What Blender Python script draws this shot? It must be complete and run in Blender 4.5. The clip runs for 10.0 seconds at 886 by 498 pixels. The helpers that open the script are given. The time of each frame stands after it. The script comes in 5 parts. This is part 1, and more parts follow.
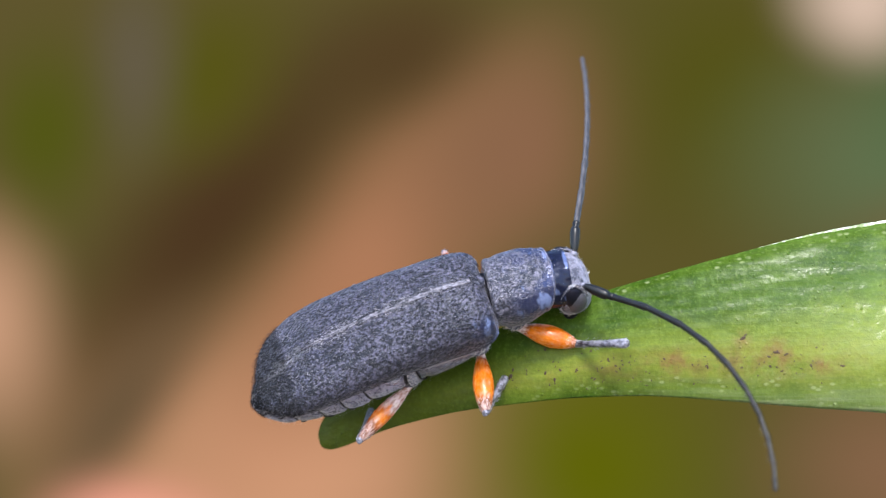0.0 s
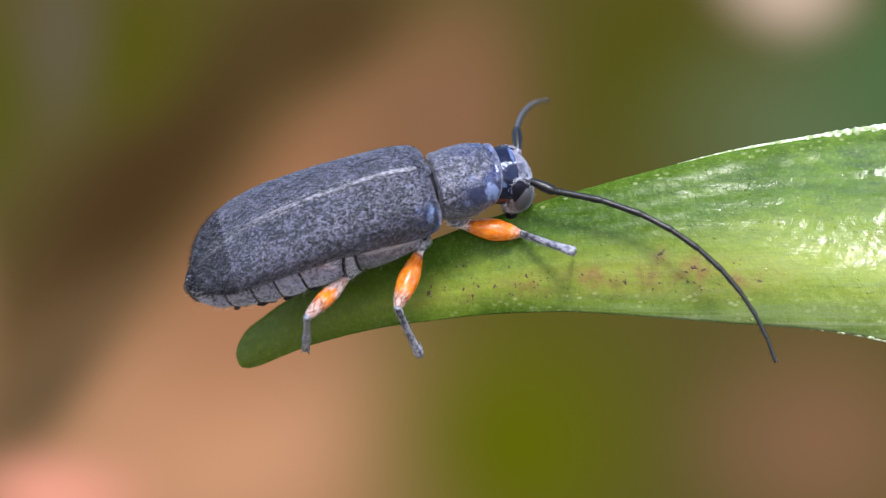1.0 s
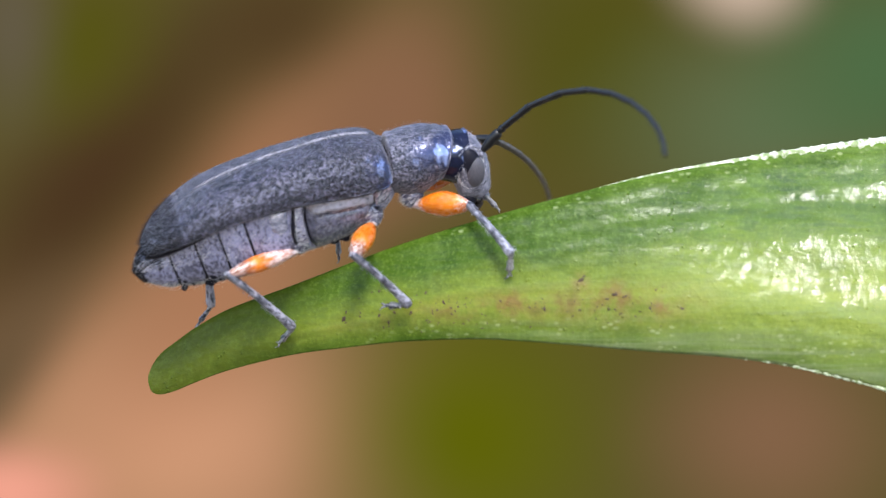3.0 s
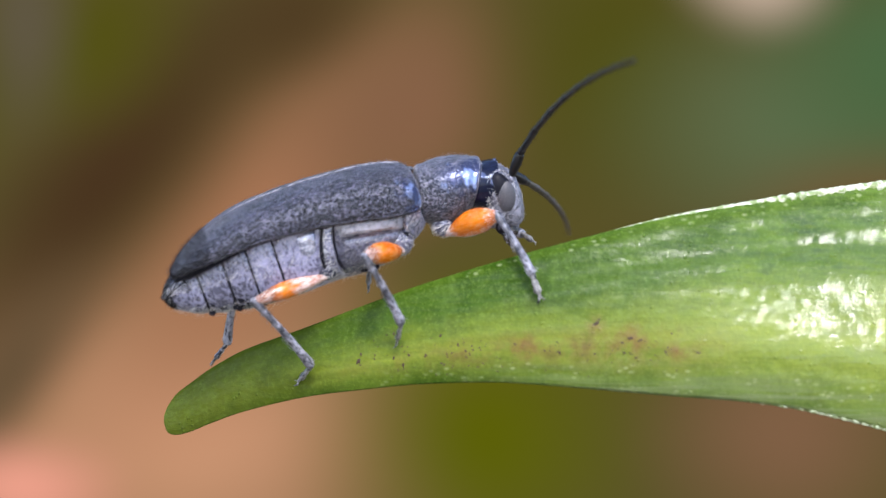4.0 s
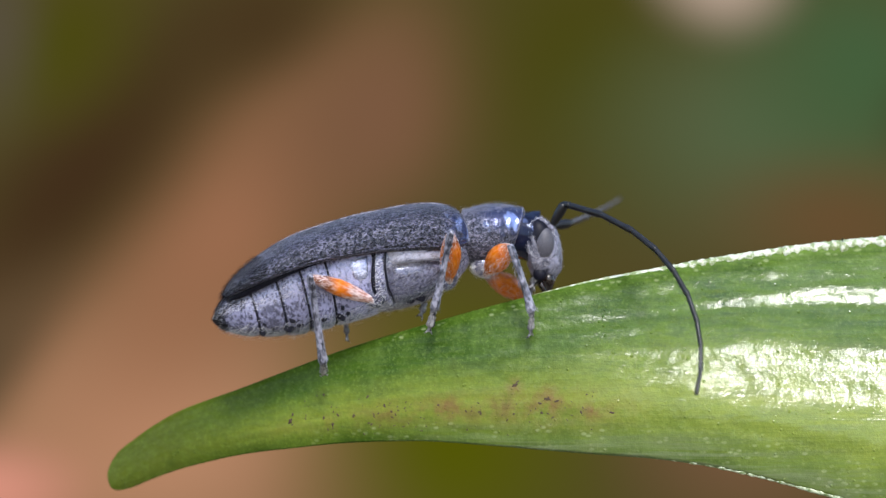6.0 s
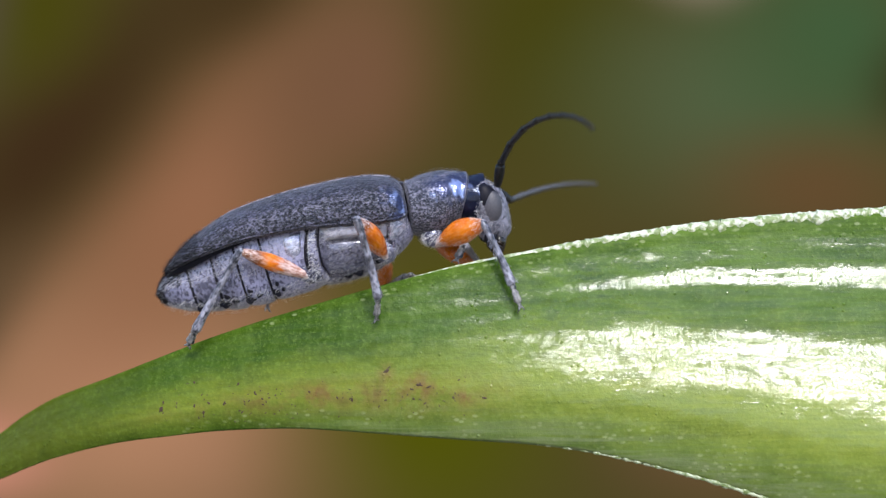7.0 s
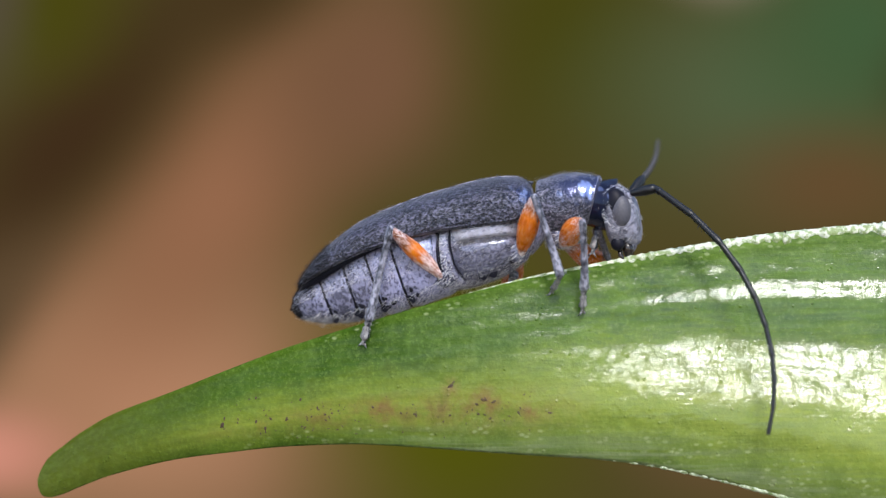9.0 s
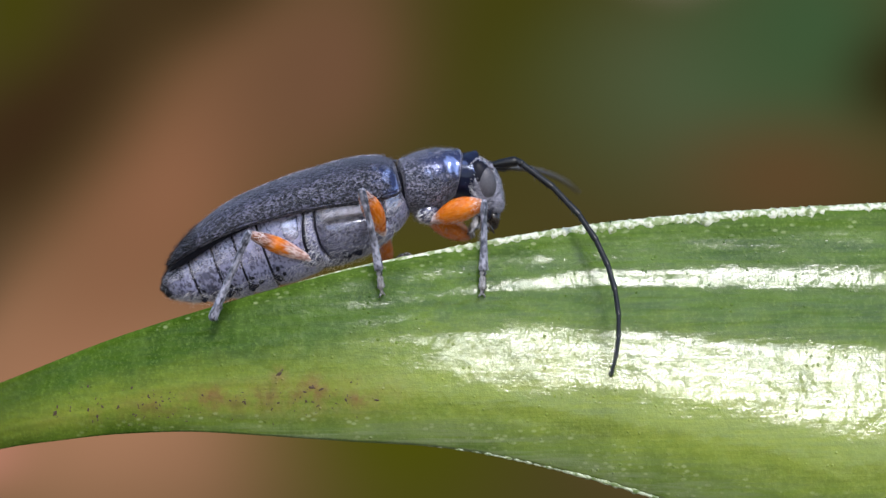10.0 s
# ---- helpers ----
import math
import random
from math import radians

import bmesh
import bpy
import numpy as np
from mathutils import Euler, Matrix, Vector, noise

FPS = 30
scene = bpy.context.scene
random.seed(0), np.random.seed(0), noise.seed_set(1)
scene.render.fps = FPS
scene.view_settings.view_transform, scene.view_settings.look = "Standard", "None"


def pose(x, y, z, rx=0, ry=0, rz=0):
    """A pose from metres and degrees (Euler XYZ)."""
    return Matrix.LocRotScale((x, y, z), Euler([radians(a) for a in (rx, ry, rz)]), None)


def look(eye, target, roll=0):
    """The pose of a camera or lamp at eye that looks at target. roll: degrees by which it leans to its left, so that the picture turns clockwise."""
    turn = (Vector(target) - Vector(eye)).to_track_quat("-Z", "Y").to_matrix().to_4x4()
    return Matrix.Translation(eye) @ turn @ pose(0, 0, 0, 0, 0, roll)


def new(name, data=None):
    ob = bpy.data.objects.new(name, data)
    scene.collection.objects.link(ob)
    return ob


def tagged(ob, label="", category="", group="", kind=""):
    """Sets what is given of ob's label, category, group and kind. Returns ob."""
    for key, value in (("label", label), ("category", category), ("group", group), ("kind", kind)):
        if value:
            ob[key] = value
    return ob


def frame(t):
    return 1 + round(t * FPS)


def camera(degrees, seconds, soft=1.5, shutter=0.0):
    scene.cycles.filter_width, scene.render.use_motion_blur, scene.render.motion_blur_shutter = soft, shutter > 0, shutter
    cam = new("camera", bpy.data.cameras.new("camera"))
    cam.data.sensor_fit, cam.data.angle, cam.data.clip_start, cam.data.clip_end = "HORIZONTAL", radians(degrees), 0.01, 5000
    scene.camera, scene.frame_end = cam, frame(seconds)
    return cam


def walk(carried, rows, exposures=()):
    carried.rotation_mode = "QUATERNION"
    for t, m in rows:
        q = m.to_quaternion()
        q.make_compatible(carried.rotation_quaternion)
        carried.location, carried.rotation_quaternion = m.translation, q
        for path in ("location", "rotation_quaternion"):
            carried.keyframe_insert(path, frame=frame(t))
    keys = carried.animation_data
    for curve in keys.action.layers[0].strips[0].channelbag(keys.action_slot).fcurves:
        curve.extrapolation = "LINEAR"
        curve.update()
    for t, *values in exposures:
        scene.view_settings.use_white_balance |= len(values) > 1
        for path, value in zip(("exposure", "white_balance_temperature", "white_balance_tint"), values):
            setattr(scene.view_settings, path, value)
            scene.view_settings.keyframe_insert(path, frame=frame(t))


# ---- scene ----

# Sizes of the beetle and the leaf are written in millimetres and scaled by MM.
MM = 0.001

# ---- camera ----
cam = camera(24, 10.0, soft=1.35)
cam.data.dof.use_dof = True
cam.data.dof.focus_distance = 0.0583
cam.data.dof.aperture_fstop = 60

PATH = [
    (0, pose(-0.00433, -0.05807, 0.00131, 91.165, 0, 3.905)),
    (0.5, pose(-0.00452, -0.05773, 0.00008, 91.320, 0, 3.611)),
    (1, pose(-0.00407, -0.05777, -0.00048, 90.621, 0, 1.918)),
    (1.5, pose(-0.00401, -0.05779, -0.00047, 90.621, 0, 2.139)),
    (2, pose(-0.00449, -0.05783, -0.00016, 91.010, 0, 2.286)),
    (2.2, pose(-0.00403, -0.05771, 0.00020, 90.621, 0, 1.254)),
    (3.3, pose(-0.00294, -0.05575, 0.00083, 90.311, 0, 0.738)),
    (3.5, pose(-0.00318, -0.05572, 0.00122, 90.621, 0, 1.475)),
    (4, pose(-0.00293, -0.05578, 0.00193, 90.078, 0, 1.180)),
    (4.5, pose(-0.00132, -0.05866, 0.00324, 89.845, 0, 0.590)),
    (5, pose(-0.00068, -0.05926, 0.00363, 89.922, 0, 0.148)),
    (5.2, pose(-0.00119, -0.05914, 0.00385, 90.000, 0, 0.295)),
    (6.3, pose(-0.00164, -0.05848, 0.00392, 89.922, 0, 0.369)),
    (6.5, pose(-0.00073, -0.05864, 0.00503, 89.845, 0, -0.044)),
    (7, pose(0.00158, -0.05753, 0.00440, 88.990, 0, 0.000)),
    (7.5, pose(0.00124, -0.05672, 0.00434, 88.835, 0, 0.369)),
    (8, pose(-0.00007, -0.05694, 0.00580, 88.913, 0, 0.738)),
    (8.5, pose(-0.00089, -0.05766, 0.00579, 88.913, 0, 1.475)),
    (9, pose(0.00017, -0.05705, 0.00493, 88.835, 0, 0.369)),
    (9.5, pose(0.00157, -0.05778, 0.00595, 88.913, 0, 0.516)),
    (10, pose(0.00405, -0.05789, 0.00482, 88.680, 0, -0.516)),
]
walk(cam, PATH, exposures=[(0, 1.6), (2.2, 1.6), (3.5, 1.52), (5, 1.32), (7, 1.06), (9, 1.06), (10, 0.86)])

# ---- light ----
SUN_TURN, SUN_HEIGHT = 8, 48
world = bpy.data.worlds.new("sky")
scene.world = world
world.use_nodes = True
wn, wl = world.node_tree.nodes, world.node_tree.links
sky = wn.new("ShaderNodeTexSky")
sky.sky_type, sky.sun_disc = "NISHITA", False
sky.dust_density, sky.ozone_density = 1.2, 1.0
sky.sun_elevation, sky.sun_rotation = radians(SUN_HEIGHT), radians(180 - SUN_TURN)
wn["Background"].inputs["Strength"].default_value = 0.15
wl.new(sky.outputs["Color"], wn["Background"].inputs["Color"])
sun = new("sun", bpy.data.lights.new("sun", "SUN"))
sun.data.energy, sun.data.angle, sun.data.color = 1.4, radians(12), (1.0, 0.98, 0.96)
sh, st = radians(SUN_HEIGHT), radians(SUN_TURN)
sun.matrix_world = look((math.sin(st) * math.cos(sh), -math.cos(st) * math.cos(sh), math.sin(sh)), (0, 0, 0))

# ---- materials ----


class Nodes:
    """A material's node tree, with short ways to add to it."""

    def __init__(self, name):
        self.mat = bpy.data.materials.new(name)
        self.mat.use_nodes = True
        self.tree = self.mat.node_tree
        self.shader = self.tree.nodes["Principled BSDF"]

    def add(self, kind, **values):
        node = self.tree.nodes.new("ShaderNode" + kind)
        for key, value in values.items():
            node.inputs[key.replace("_", " ")].default_value = value
        return node

    def link(self, a, b):
        self.tree.links.new(a, b)

    def coords(self, scale=(1, 1, 1)):
        c = self.add("TexCoord")
        m = self.add("Mapping", Scale=scale)
        self.link(c.outputs["Object"], m.inputs["Vector"])
        return m.outputs["Vector"]

    def noise(self, vector, scale, detail=4, rough=0.55):
        n = self.add("TexNoise", Scale=scale, Detail=detail, Roughness=rough)
        self.link(vector, n.inputs["Vector"])
        return n.outputs["Fac"]

    def span(self, value, a, b, c=0.0, d=1.0):
        n = self.add("MapRange")
        for i, v in enumerate((a, b, c, d)):
            n.inputs[i + 1].default_value = v
        self.link(value, n.inputs[0])
        return n.outputs[0]

    def mix(self, fac, a, b, mode="MIX"):
        n = self.tree.nodes.new("ShaderNodeMix")
        n.data_type, n.blend_type = "RGBA", mode
        for socket, v in ((n.inputs[0], fac), (n.inputs[6], a), (n.inputs[7], b)):
            if isinstance(v, (int, float)):
                socket.default_value = v
            elif isinstance(v, tuple):
                socket.default_value = (*v, 1)
            else:
                self.link(v, socket)
        return n.outputs[2]

    def math(self, op, a, b=0.0):
        n = self.tree.nodes.new("ShaderNodeMath")
        n.operation = op
        for socket, v in ((n.inputs[0], a), (n.inputs[1], b)):
            if isinstance(v, (int, float)):
                socket.default_value = v
            else:
                self.link(v, socket)
        return n.outputs[0]

    def bump(self, height, distance, strength=1.0):
        n = self.add("Bump", Distance=distance, Strength=strength)
        self.link(height, n.inputs["Height"])
        self.link(n.outputs["Normal"], self.shader.inputs["Normal"])

    def set(self, **values):
        for key, v in values.items():
            socket = self.shader.inputs[key.replace("_", " ")]
            if isinstance(v, (int, float)):
                socket.default_value = v
            elif isinstance(v, tuple):
                socket.default_value = v if key.endswith("Radius") else (*v, 1)
            else:
                self.link(v, socket)
        return self.mat


def cuticle(name, dark, pale, cover, rough, bald=None, shoulder=None, grain=14.0, stretch=(700, 1000, 1000), blots=0.0, rub=0.0, pitted=0.0, matt=0.55, relief_depth=0.000022, sheen=0.12, specular=0.6, pit_scale=None):
    """Blue-black beetle shell under a coat of fine grey down. cover: how much of it the down hides; bald: a bare band in height, shoulder: bare ahead of there at the sides (mm); blots: black patches; rub: where short dashes of down are worn off; pitted: dark points in the down."""
    n = Nodes(name)
    even = n.coords((1000, 1000, 1000))
    fine = n.noise(n.coords(stretch), grain, 2, 0.6)
    pits = n.add("TexVoronoi", Scale=pit_scale or grain * 0.62)
    n.link(even, pits.inputs["Vector"])
    patch = n.noise(even, 1.1, 3)
    ragged = n.noise(even, 4.5, 4, 0.65)
    thick = n.math("ADD", fine, n.math("MULTIPLY", n.math("SUBTRACT", patch, 0.5), 0.3))
    fac = n.span(thick, 0.56 - cover * 0.3, 0.7 - cover * 0.22)
    if blots:
        dark_spots = n.span(n.math("ADD", n.noise(n.coords((1000, 1000, 600)), 1.3, 5, 0.75), n.math("MULTIPLY", n.math("SUBTRACT", ragged, 0.5), 0.25)), 0.76 - 0.2 * blots, 0.54 - 0.2 * blots, 0.12, 1)
        fac = n.math("MULTIPLY", fac, dark_spots)
    if pitted:
        fac = n.math("MULTIPLY", fac, n.span(n.math("ADD", pits.outputs["Distance"], n.math("MULTIPLY", n.math("SUBTRACT", n.noise(n.coords((500, 1000, 1000)), 6, 3, 0.65), 0.5), 1.0)), 0.26, 0.5, 1 - pitted, 1))
    if rub:
        dashes = n.noise(n.coords((450, 1000, 1000)), 5.5, 3, 0.6)
        fac = n.math("MULTIPLY", fac, n.span(n.math("ADD", dashes, n.math("MULTIPLY", n.math("SUBTRACT", patch, 0.5), 0.35)), 0.62 - 0.12 * rub, 0.7 - 0.12 * rub, 1, 0.1))
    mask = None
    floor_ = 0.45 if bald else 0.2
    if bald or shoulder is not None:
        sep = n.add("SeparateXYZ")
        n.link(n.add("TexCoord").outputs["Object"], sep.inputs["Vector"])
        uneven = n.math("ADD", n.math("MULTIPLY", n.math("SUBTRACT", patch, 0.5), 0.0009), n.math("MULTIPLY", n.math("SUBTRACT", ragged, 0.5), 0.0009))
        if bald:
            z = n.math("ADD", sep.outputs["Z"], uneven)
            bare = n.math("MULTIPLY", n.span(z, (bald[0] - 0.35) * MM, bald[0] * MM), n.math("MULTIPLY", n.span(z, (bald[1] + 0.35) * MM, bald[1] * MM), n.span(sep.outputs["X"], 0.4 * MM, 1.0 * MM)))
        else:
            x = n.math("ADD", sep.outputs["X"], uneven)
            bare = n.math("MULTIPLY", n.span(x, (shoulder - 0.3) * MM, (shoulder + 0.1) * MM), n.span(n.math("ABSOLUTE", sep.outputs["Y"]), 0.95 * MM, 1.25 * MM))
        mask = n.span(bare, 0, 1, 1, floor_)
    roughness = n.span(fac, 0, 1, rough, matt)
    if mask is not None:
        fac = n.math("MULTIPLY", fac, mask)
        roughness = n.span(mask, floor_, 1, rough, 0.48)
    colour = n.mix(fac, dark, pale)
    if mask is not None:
        # bare cuticle is dark blue and metallic, with pale spots painted in as glints
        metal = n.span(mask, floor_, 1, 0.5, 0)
        glint_spots = n.span(n.noise(n.coords((1000, 520, 520)), 3.0 if bald else 4.6, 2.0, 0.5), 0.6 if bald else 0.56, 0.68 if bald else 0.64)
        colour = n.mix(n.span(mask, floor_, 1, 0.75, 0), colour, n.mix(glint_spots, (0.04, 0.05, 0.12), (0.28, 0.36, 0.68)))
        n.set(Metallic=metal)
    relief = n.math("ADD", n.math("MULTIPLY", fine, 0.6), n.math("ADD", n.span(pits.outputs["Distance"], 0, 0.5), n.math("MULTIPLY", ragged, 0.8)))
    b = n.add("Bump", Distance=relief_depth)
    n.link(relief, b.inputs["Height"])
    n.link(n.span(fac if mask is None else mask, floor_, 1, 0.16, 0.75), b.inputs["Strength"])
    normal = b.outputs["Normal"]
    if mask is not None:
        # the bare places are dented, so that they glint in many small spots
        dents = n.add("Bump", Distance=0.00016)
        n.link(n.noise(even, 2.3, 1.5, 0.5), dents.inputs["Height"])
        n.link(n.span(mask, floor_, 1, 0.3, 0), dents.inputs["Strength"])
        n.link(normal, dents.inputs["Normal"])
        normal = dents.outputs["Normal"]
    n.link(normal, n.shader.inputs["Normal"])
    return n.set(Base_Color=colour, Roughness=roughness, Specular_IOR_Level=specular, Specular_Tint=(0.78, 0.83, 1.0),
                 Sheen_Weight=sheen, Sheen_Roughness=0.35, Sheen_Tint=(0.86, 0.87, 1.0))


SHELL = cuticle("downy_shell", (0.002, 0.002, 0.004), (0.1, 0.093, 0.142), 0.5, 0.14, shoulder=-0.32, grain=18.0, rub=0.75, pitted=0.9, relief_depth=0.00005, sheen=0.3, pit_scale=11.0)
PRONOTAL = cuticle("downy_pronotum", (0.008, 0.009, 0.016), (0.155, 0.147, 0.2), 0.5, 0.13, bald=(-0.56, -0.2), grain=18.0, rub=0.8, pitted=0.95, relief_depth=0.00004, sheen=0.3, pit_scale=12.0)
BELLY = cuticle("downy_belly", (0.045, 0.045, 0.07), (0.23, 0.225, 0.35), 0.72, 0.22, grain=13.0, stretch=(1000, 1000, 560), blots=0.34, pitted=0.4, matt=0.36, sheen=0.5, specular=1.0)
FLANK = cuticle("glossy_flank", (0.035, 0.035, 0.055), (0.16, 0.158, 0.235), 0.7, 0.18, grain=12.0, stretch=(500, 1000, 700), blots=0.5, pitted=0.6, matt=0.3, sheen=0.3, specular=1.0)
LAVENDER = cuticle("lavender_belly", (0.08, 0.08, 0.13), (0.32, 0.315, 0.49), 0.82, 0.22, grain=13.0, stretch=(1000, 1000, 560), blots=0.3, pitted=0.25, matt=0.34, sheen=0.5, specular=1.0)
SUTURE = cuticle("downy_seam", (0.02, 0.02, 0.026), (0.3, 0.285, 0.34), 0.9, 0.4, grain=14.0, rub=0.6, pitted=0.6)
PALE = cuticle("pale_down", (0.06, 0.06, 0.08), (0.5, 0.495, 0.6), 0.88, 0.4, grain=9.0, stretch=(400, 1000, 1000), blots=0.3)
FACE = cuticle("downy_face", (0.02, 0.02, 0.03), (0.29, 0.282, 0.36), 0.8, 0.35, grain=8.0, stretch=(900, 900, 600), blots=0.5, pitted=0.4)
LEGDOWN = cuticle("downy_leg", (0.010, 0.010, 0.014), (0.34, 0.335, 0.41), 0.7, 0.28, grain=12.0, stretch=(400, 1000, 1000), blots=0.5, pitted=0.5)

TARSAL = cuticle("dark_foot", (0.010, 0.010, 0.013), (0.4, 0.38, 0.38), 0.45, 0.3, grain=7.0, blots=0.5)


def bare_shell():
    """Bare, shiny cuticle, the mirrored sky's blue-white put into its colour, with scattered down on it."""
    n = Nodes("sky_tinted_shell")
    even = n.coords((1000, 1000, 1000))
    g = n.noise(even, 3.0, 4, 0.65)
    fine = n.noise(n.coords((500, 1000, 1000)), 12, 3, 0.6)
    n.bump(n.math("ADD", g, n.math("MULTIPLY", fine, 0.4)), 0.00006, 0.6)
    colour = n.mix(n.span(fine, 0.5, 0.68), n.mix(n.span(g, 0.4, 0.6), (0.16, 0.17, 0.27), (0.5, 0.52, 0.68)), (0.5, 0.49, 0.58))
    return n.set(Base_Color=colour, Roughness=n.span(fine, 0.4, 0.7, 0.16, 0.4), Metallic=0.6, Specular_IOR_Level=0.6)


def black_shell():
    n = Nodes("black_shell")
    g = n.noise(n.coords((1000, 1000, 1000)), 6, 3)
    n.bump(g, 0.00001, 0.4)
    return n.set(Base_Color=n.mix(g, (0.004, 0.004, 0.008), (0.012, 0.012, 0.02)), Roughness=0.45, Specular_IOR_Level=0.12)


def eye_shell():
    n = Nodes("eye_facets")
    v = n.add("TexVoronoi", Scale=26.0)
    n.link(n.coords((1000, 1000, 1000)), v.inputs["Vector"])
    n.bump(n.span(v.outputs["Distance"], 0, 0.6, 1, 0), 0.00001, 0.25)
    return n.set(Base_Color=n.mix(v.outputs["Distance"], (0.08, 0.076, 0.094), (0.042, 0.04, 0.05)), Roughness=0.5)


def orange_shell(name, base):
    """Glossy orange thigh, dusky and downy towards both ends, with pale down up to x = base (mm); its length is along x."""
    n = Nodes(name)
    sep = n.add("SeparateXYZ")
    n.link(n.add("TexCoord").outputs["Object"], sep.inputs["Vector"])
    g = n.noise(n.coords((500, 1100, 1100)), 2.2, 4, 0.65)
    fine = n.noise(n.coords((350, 1000, 1000)), 13, 2, 0.6)
    n.bump(n.math("ADD", g, n.math("MULTIPLY", fine, 0.5)), 0.00003, 0.5)
    colour = n.mix(n.span(g, 0.35, 0.62), (0.46, 0.09, 0.003), (0.68, 0.18, 0.006))
    x = n.math("ADD", sep.outputs["X"], n.math("MULTIPLY", n.math("SUBTRACT", g, 0.5), 0.0006))
    ends = n.math("MAXIMUM", n.span(x, 0.00042, 0.0002), n.span(x, 0.00148, 0.0018))
    colour = n.mix(n.math("MULTIPLY", ends, 0.8), colour, n.mix(n.span(fine, 0.4, 0.6), (0.05, 0.03, 0.03), (0.42, 0.33, 0.33)))
    colour = n.mix(n.span(fine, 0.58, 0.72, 0, 0.35), colour, (0.6, 0.42, 0.36))
    streaks = n.noise(n.coords((350, 1500, 1500)), 3.0, 4, 0.65)
    near = n.math("ADD", n.span(x, base * MM, base * 0.45 * MM), n.math("MULTIPLY", n.math("SUBTRACT", streaks, 0.5), 1.4))
    colour = n.mix(n.span(near, 0.45, 0.75, 0, 0.85), colour, n.mix(n.span(fine, 0.35, 0.65), (0.36, 0.2, 0.17), (0.75, 0.62, 0.62)))
    return n.set(Base_Color=colour, Roughness=n.span(fine, 0.35, 0.7, 0.2, 0.42), Subsurface_Weight=0.1, Subsurface_Radius=(0.0003, 0.0001, 0.00005))


def antenna_shell(name, dark, pale):
    n = Nodes(name)
    g = n.noise(n.coords((300, 1500, 1500)), 6, 3)
    n.bump(g, 0.00002, 0.5)
    return n.set(Base_Color=n.mix(n.span(g, 0.45, 0.75), dark, pale), Roughness=0.32, Specular_IOR_Level=0.35)


def plain(name, a, b, rough, scale=4.0, shine=0.5):
    n = Nodes(name)
    g = n.noise(n.coords((1000, 1000, 1000)), scale, 4)
    n.bump(g, 0.00002, 0.4)
    return n.set(Base_Color=n.mix(g, a, b), Roughness=rough, Specular_IOR_Level=shine)


def speckled(name, a, b, rough, scale):
    n = Nodes(name)
    g = n.noise(n.coords((1000, 1000, 1000)), scale, 3, 0.6)
    n.bump(g, 0.00006, 0.7)
    return n.set(Base_Color=n.mix(n.span(g, 0.42, 0.56), a, b), Roughness=rough)


def neck_shell():
    n = Nodes("blue_black_neck")
    even = n.coords((1000, 1000, 1000))
    g = n.noise(even, 6, 3)
    # pale blue spots painted into the neck's colour as glints
    glint_spots = n.span(n.noise(n.coords((1000, 480, 480)), 2.2, 1.5, 0.5), 0.63, 0.7)
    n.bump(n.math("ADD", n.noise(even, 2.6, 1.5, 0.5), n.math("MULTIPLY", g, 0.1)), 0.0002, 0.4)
    return n.set(Base_Color=n.mix(glint_spots, n.mix(g, (0.003, 0.004, 0.009), (0.008, 0.010, 0.03)), (0.2, 0.26, 0.5)), Metallic=n.math("MULTIPLY", glint_spots, 0.7), Roughness=0.18, Specular_IOR_Level=0.3,
                 Specular_Tint=(0.6, 0.7, 1.0))


NECK = neck_shell()
BLACK, EYE, GLOSSY = black_shell(), eye_shell(), bare_shell()
ANTENNA = antenna_shell("black_antenna", (0.003, 0.003, 0.004), (0.02, 0.02, 0.022))
# lighter copy for the left antenna, the light it catches put into the colour
ANTENNA_LIT = antenna_shell("lit_antenna", (0.03, 0.03, 0.034), (0.13, 0.125, 0.14))
ORANGE = orange_shell("orange_femur", 0.35)
PINK = orange_shell("pale_streaked_femur", 1.75)
DOWN = plain("silver_down", (0.6, 0.59, 0.62), (0.8, 0.79, 0.82), 0.4)
DOWN_SOFT = plain("pale_grey_down", (0.3, 0.29, 0.34), (0.55, 0.53, 0.6), 0.45)
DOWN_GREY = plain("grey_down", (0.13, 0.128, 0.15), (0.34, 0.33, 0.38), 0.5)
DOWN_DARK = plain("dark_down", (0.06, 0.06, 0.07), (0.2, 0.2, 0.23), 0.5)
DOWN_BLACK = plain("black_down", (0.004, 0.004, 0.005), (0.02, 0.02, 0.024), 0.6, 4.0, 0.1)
JAW = plain("dark_jaw", (0.006, 0.005, 0.005), (0.03, 0.02, 0.015), 0.25)
SPOT = plain("brown_spot", (0.012, 0.007, 0.004), (0.075, 0.036, 0.02), 0.7, 9.0)
CREST_SHINE = speckled("crest_shine", (0.2, 0.26, 0.1), (0.58, 0.6, 0.48), 0.5, 6.0)
RIM_GREEN = speckled("green_leaf_margin", (0.12, 0.17, 0.05), (0.5, 0.55, 0.38), 0.5, 6.0)


